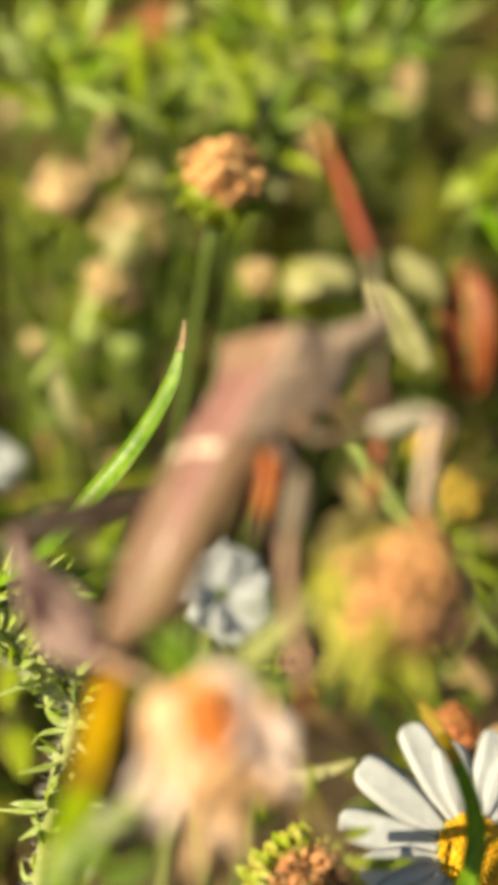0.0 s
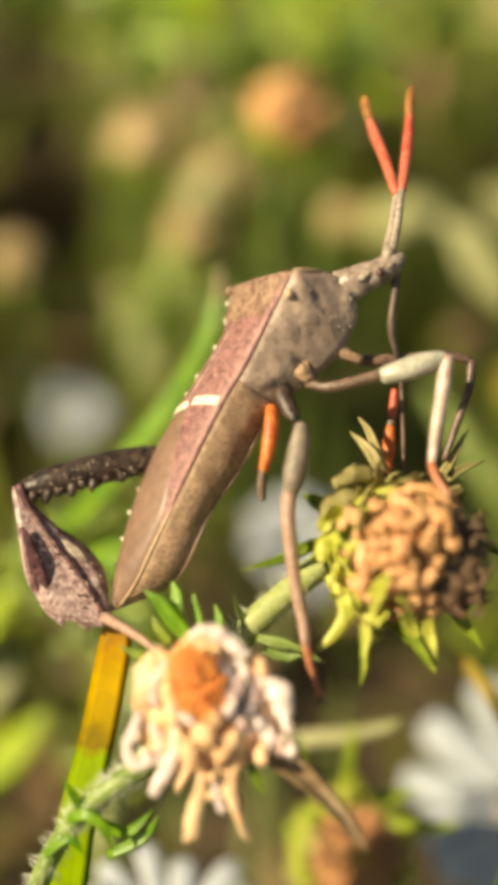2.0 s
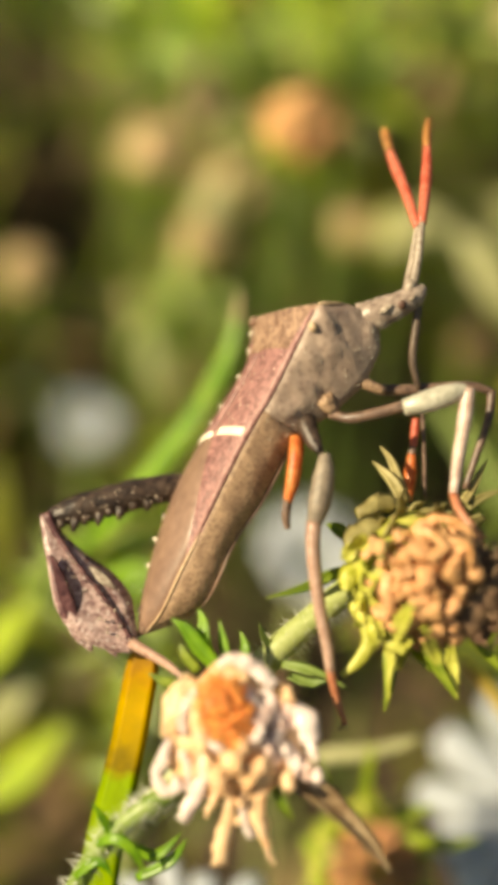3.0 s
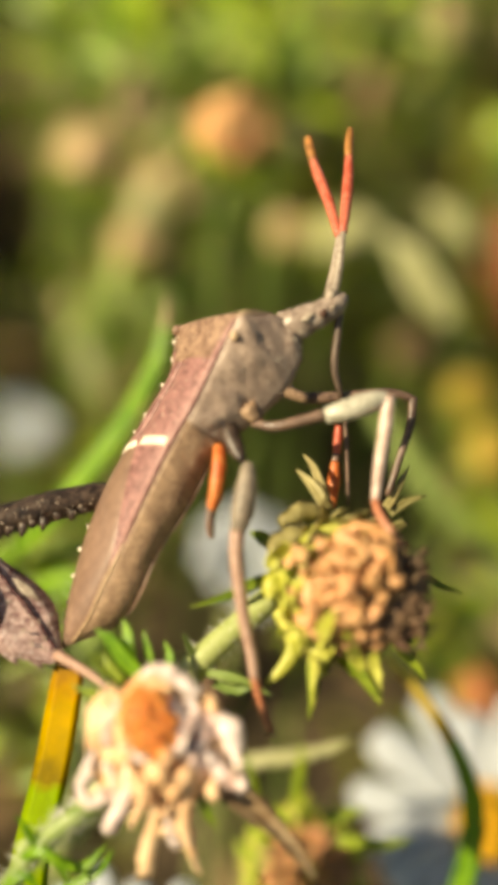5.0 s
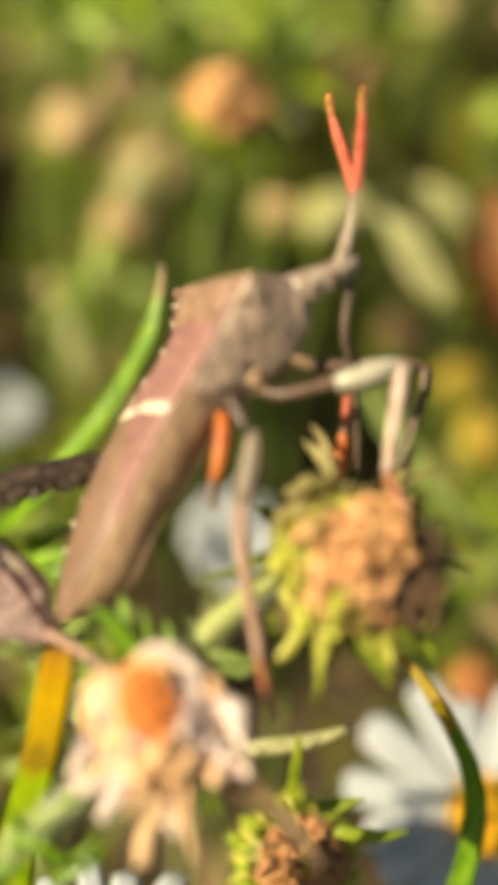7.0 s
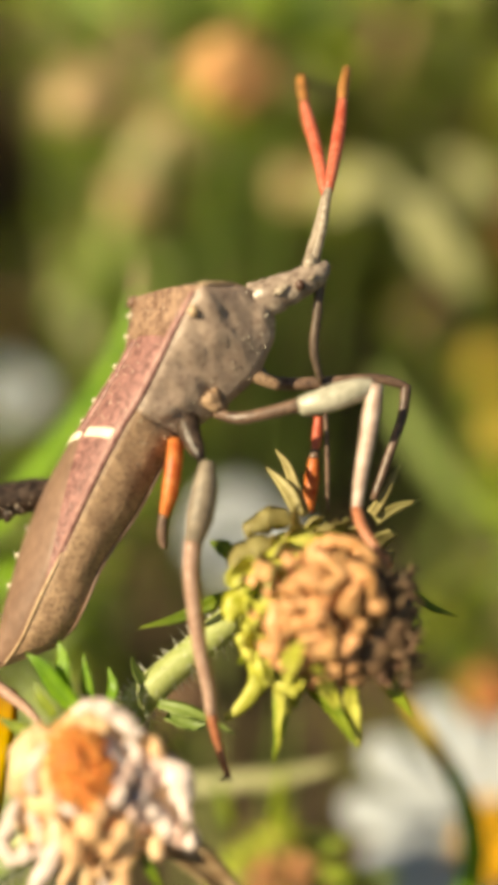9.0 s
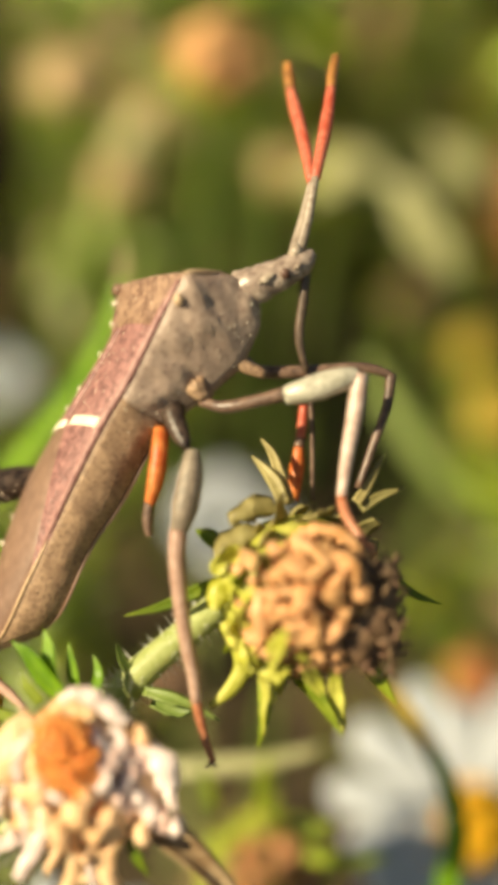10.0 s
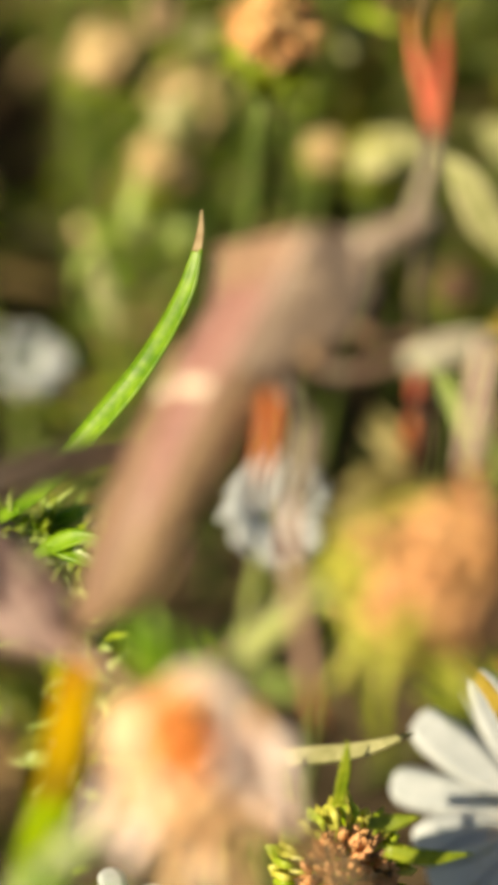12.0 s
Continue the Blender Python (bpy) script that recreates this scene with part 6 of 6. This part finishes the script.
# ---- weeds behind: leafy aster plants ----
def weed(seed, height, leaves):
    """A leafy aster plant at the origin, in world metres, built once and then copied."""
    rng = random.Random(seed)
    plant = new("aster_plant")
    plant.empty_display_size = 0.002
    tagged(plant, "leafy green aster plant growing among other weeds", "plant", "aster plants behind")
    lean = V((rng.uniform(-0.25, 0.25), rng.uniform(-0.25, 0.25), 0))
    line = [V((0, 0, -1)), V((0, 0, height * 0.35)) + lean * height * 0.15, V((0, 0, height * 0.7)) + lean * height * 0.5, V((0, 0, height)) + lean * height]

    def add(name, bm, material):
        bm.transform(Matrix.Scale(0.001, 4))
        ob = new(name, finish(bm, name, material))
        ob.parent = plant
        ROOT[ob] = V((0, 0, 0))
    add("stem", tube(bmesh.new(), line, [0.75, 0.65, 0.5, 0.3], 8, 5, across=(1, 0, 0)), "sage")
    pts = spline(line, 12)
    for k in range(leaves):
        i = int((0.25 + 0.75 * (k + 0.5) / leaves) * (len(pts) - 1))
        b = V(pts[i])
        a = k * 2.399 + rng.uniform(-0.4, 0.4)
        d = V((math.cos(a), math.sin(a), rng.uniform(0.1, 0.9))).normalized()
        L = rng.uniform(7, 17) * (1.1 - 0.4 * k / leaves)
        w = L * rng.uniform(0.15, 0.26)
        sag = V((0, 0, -L * rng.uniform(0.0, 0.3)))
        bm = blade(bmesh.new(), [b, b + d * L * 0.35 + V((0, 0, 0.5)), b + d * L * 0.75 + sag * 0.4, b + d * L + sag], [w * 0.4, w, w * 0.7, 0.1], (0, 0, 1), 0.12, 0.3, 3)
        add("leaf", bm, rng.choice(["leaf", "leaf", "lime_leaf", "pale_leaf", "lime_leaf", "tan_leaf"]))
    return plant


def thicket():
    rng = random.Random(77)
    kinds = [weed(100 + k, 44 + 4 * k, 18 + k) for k in range(6)]
    spots = []
    while len(spots) < 112:
        p = V((rng.uniform(-0.1, 0.1), rng.uniform(0.08, 0.27), 0))
        if bare(p.x, p.y) or any((p - o).length < 0.0095 for o in spots):
            continue
        spots.append(p)
    for k, p in enumerate(spots):
        m = Matrix.Translation(p) @ pose(0, 0, 0, rng.uniform(-8, 8), rng.uniform(-8, 8), rng.uniform(0, 360)) @ Matrix.Scale(0.9 if p.y < 0.12 or k < 6 else rng.uniform(0.85, 1.08) if p.y < 0.185 else rng.uniform(1.1, 1.45), 4)
        if k < 6:
            kinds[k].matrix_basis = m
        else:
            copy_thing(kinds[k % 6], m)


def undergrowth():
    """Low leaves, stems and dry litter that nobody could count."""
    rng = random.Random(88)
    for name, material, count, label in (("foliage", "wild", 4100, "dense green weed foliage"), ("litter", "litter", 2600, "dry brown stalks and leaf litter")):
        bm = bmesh.new()
        for k in range(count):
            x, y = rng.uniform(-170, 170), 40 + 330 * rng.random() ** 0.8
            top = 4 + 48 * min(1, max(0.0, (y - 45) / 60)) * rng.random() if y < 200 else rng.uniform(10, 78)
            if name == "litter":
                top *= 0.6
            b = V((x, y, top))
            d = V((rng.uniform(-1, 1), rng.uniform(-1, 1), rng.uniform(-0.2, 0.9))).normalized()
            if bare(x / 1000, y / 1000) and top > (8 if x < 0 else 3):
                continue
            if noise.noise(V((x * 0.035, y * 0.035, 7))) < -0.12:
                continue
            big = 1 + 0.7 * min(1, max(0, (y - 110) / 60))
            L = rng.uniform(6, 18) * big
            w = rng.uniform(1.2, 3.4) * big
            blade(bm, [b, b + d * L * 0.5 + V((0, 0, 1)), b + d * L + V((0, 0, -1))], [w * 0.4, w, 0.1], (0, 0, 1), 0.1, 0.3, 2)
            if k % 5 == 0:
                tube(bm, [V((x + rng.uniform(-4, 4), y, -1)), V((x, y, top * 0.5)), b], [0.6, 0.5, 0.3], 5, 2, across=(1, 0, 0))
        bm.transform(Matrix.Scale(0.001, 4))
        tagged(new(name, finish(bm, name, material)), label, "foliage", kind="stuff")


def meadow():
    """The weeds that go on all round, low and loose."""
    rng = random.Random(99)
    bm = bmesh.new()
    for k in range(6500):
        a, r = rng.uniform(0, 2 * math.pi), 0.27 + 2.7 * rng.random() ** 1.6
        x, y = r * math.cos(a), 0.15 + r * math.sin(a)
        if noise.noise(V((x * 4, y * 4, 2))) < -0.3:
            continue
        big = 0.5 + 1.5 * r
        b = V((x, y, rng.uniform(-0.002, 0.03)))
        d = V((rng.uniform(-0.8, 0.8), rng.uniform(-0.8, 0.8), rng.uniform(0.3, 1.2))).normalized()
        L, w = rng.uniform(0.02, 0.045) * big, rng.uniform(0.002, 0.005) * big
        blade(bm, [b, b + d * L * 0.55, b + d * L + V((d.x, d.y, -0.4)) * L * 0.25], [w * 0.5, w, w * 0.06], (d.y, -d.x, 0.6), 0.0002, 0.3, 1)
    tagged(new("meadow", finish(bm, "meadow", "wild")), "low green weeds of the surrounding meadow", "foliage", kind="stuff")


thicket()
undergrowth()
meadow()


# ---- what moves ----
def motions():
    left, right = ANTENNAE
    swing(left, [(0.0, -15, 30), (0.2, -5, 14), (0.4, 1, 0), (1.5, 0, 0), (2.5, 0, 0), (5.5, 1, 0), (6.5, 4, 0), (7.0, 4.5, 0), (9.0, 3.5, 0), (10.5, 4, 0), (11.0, 9, 0), (11.5, 8, 0), (12.0, 7, 0)])
    swing(right, [(0.0, -29, 30), (0.2, -15, 14), (0.4, -2, 0), (1.5, 2, 0), (2.5, 0, 0), (5.5, 0.5, 0), (6.5, 0.5, 0), (7.0, 1, 0), (9.0, 2.5, 0), (10.5, 3.5, 0), (11.0, 2, 0), (11.5, 2, 0), (12.0, 1.5, 0)])
    focus = [(0.0, 75), (0.3, 71), (0.4, 68), (0.5, 51.5), (3.7, 50.5), (5.3, 53), (5.5, 53.3), (6.0, 53), (6.5, 53.5), (7.0, 55.2), (7.4, 54), (8.6, 45), (9.0, 43.5), (9.5, 44.3), (10.2, 43.5), (10.5, 49), (10.7, 61), (11.2, 62), (11.5, 61), (12.0, 59)]
    walk(focus_mark, [(t, focus_place(t, d)) for t, d in focus])


def focus_place(t, distance):
    """The point straight ahead of the camera's path at that distance (millimetres)."""
    rows = [r for r in ROWS if r[0] <= t] or ROWS[:1]
    a = rows[-1]
    b = ROWS[min(ROWS.index(a) + 1, len(ROWS) - 1)]
    f = 0 if b[0] == a[0] else (t - a[0]) / (b[0] - a[0])
    v = [p + (q - p) * f for p, q in zip(a[1:], b[1:])]
    return Matrix.Translation((pose(*v) @ Matrix.Translation((0, 0, -distance / 1000))).translation)


motions()
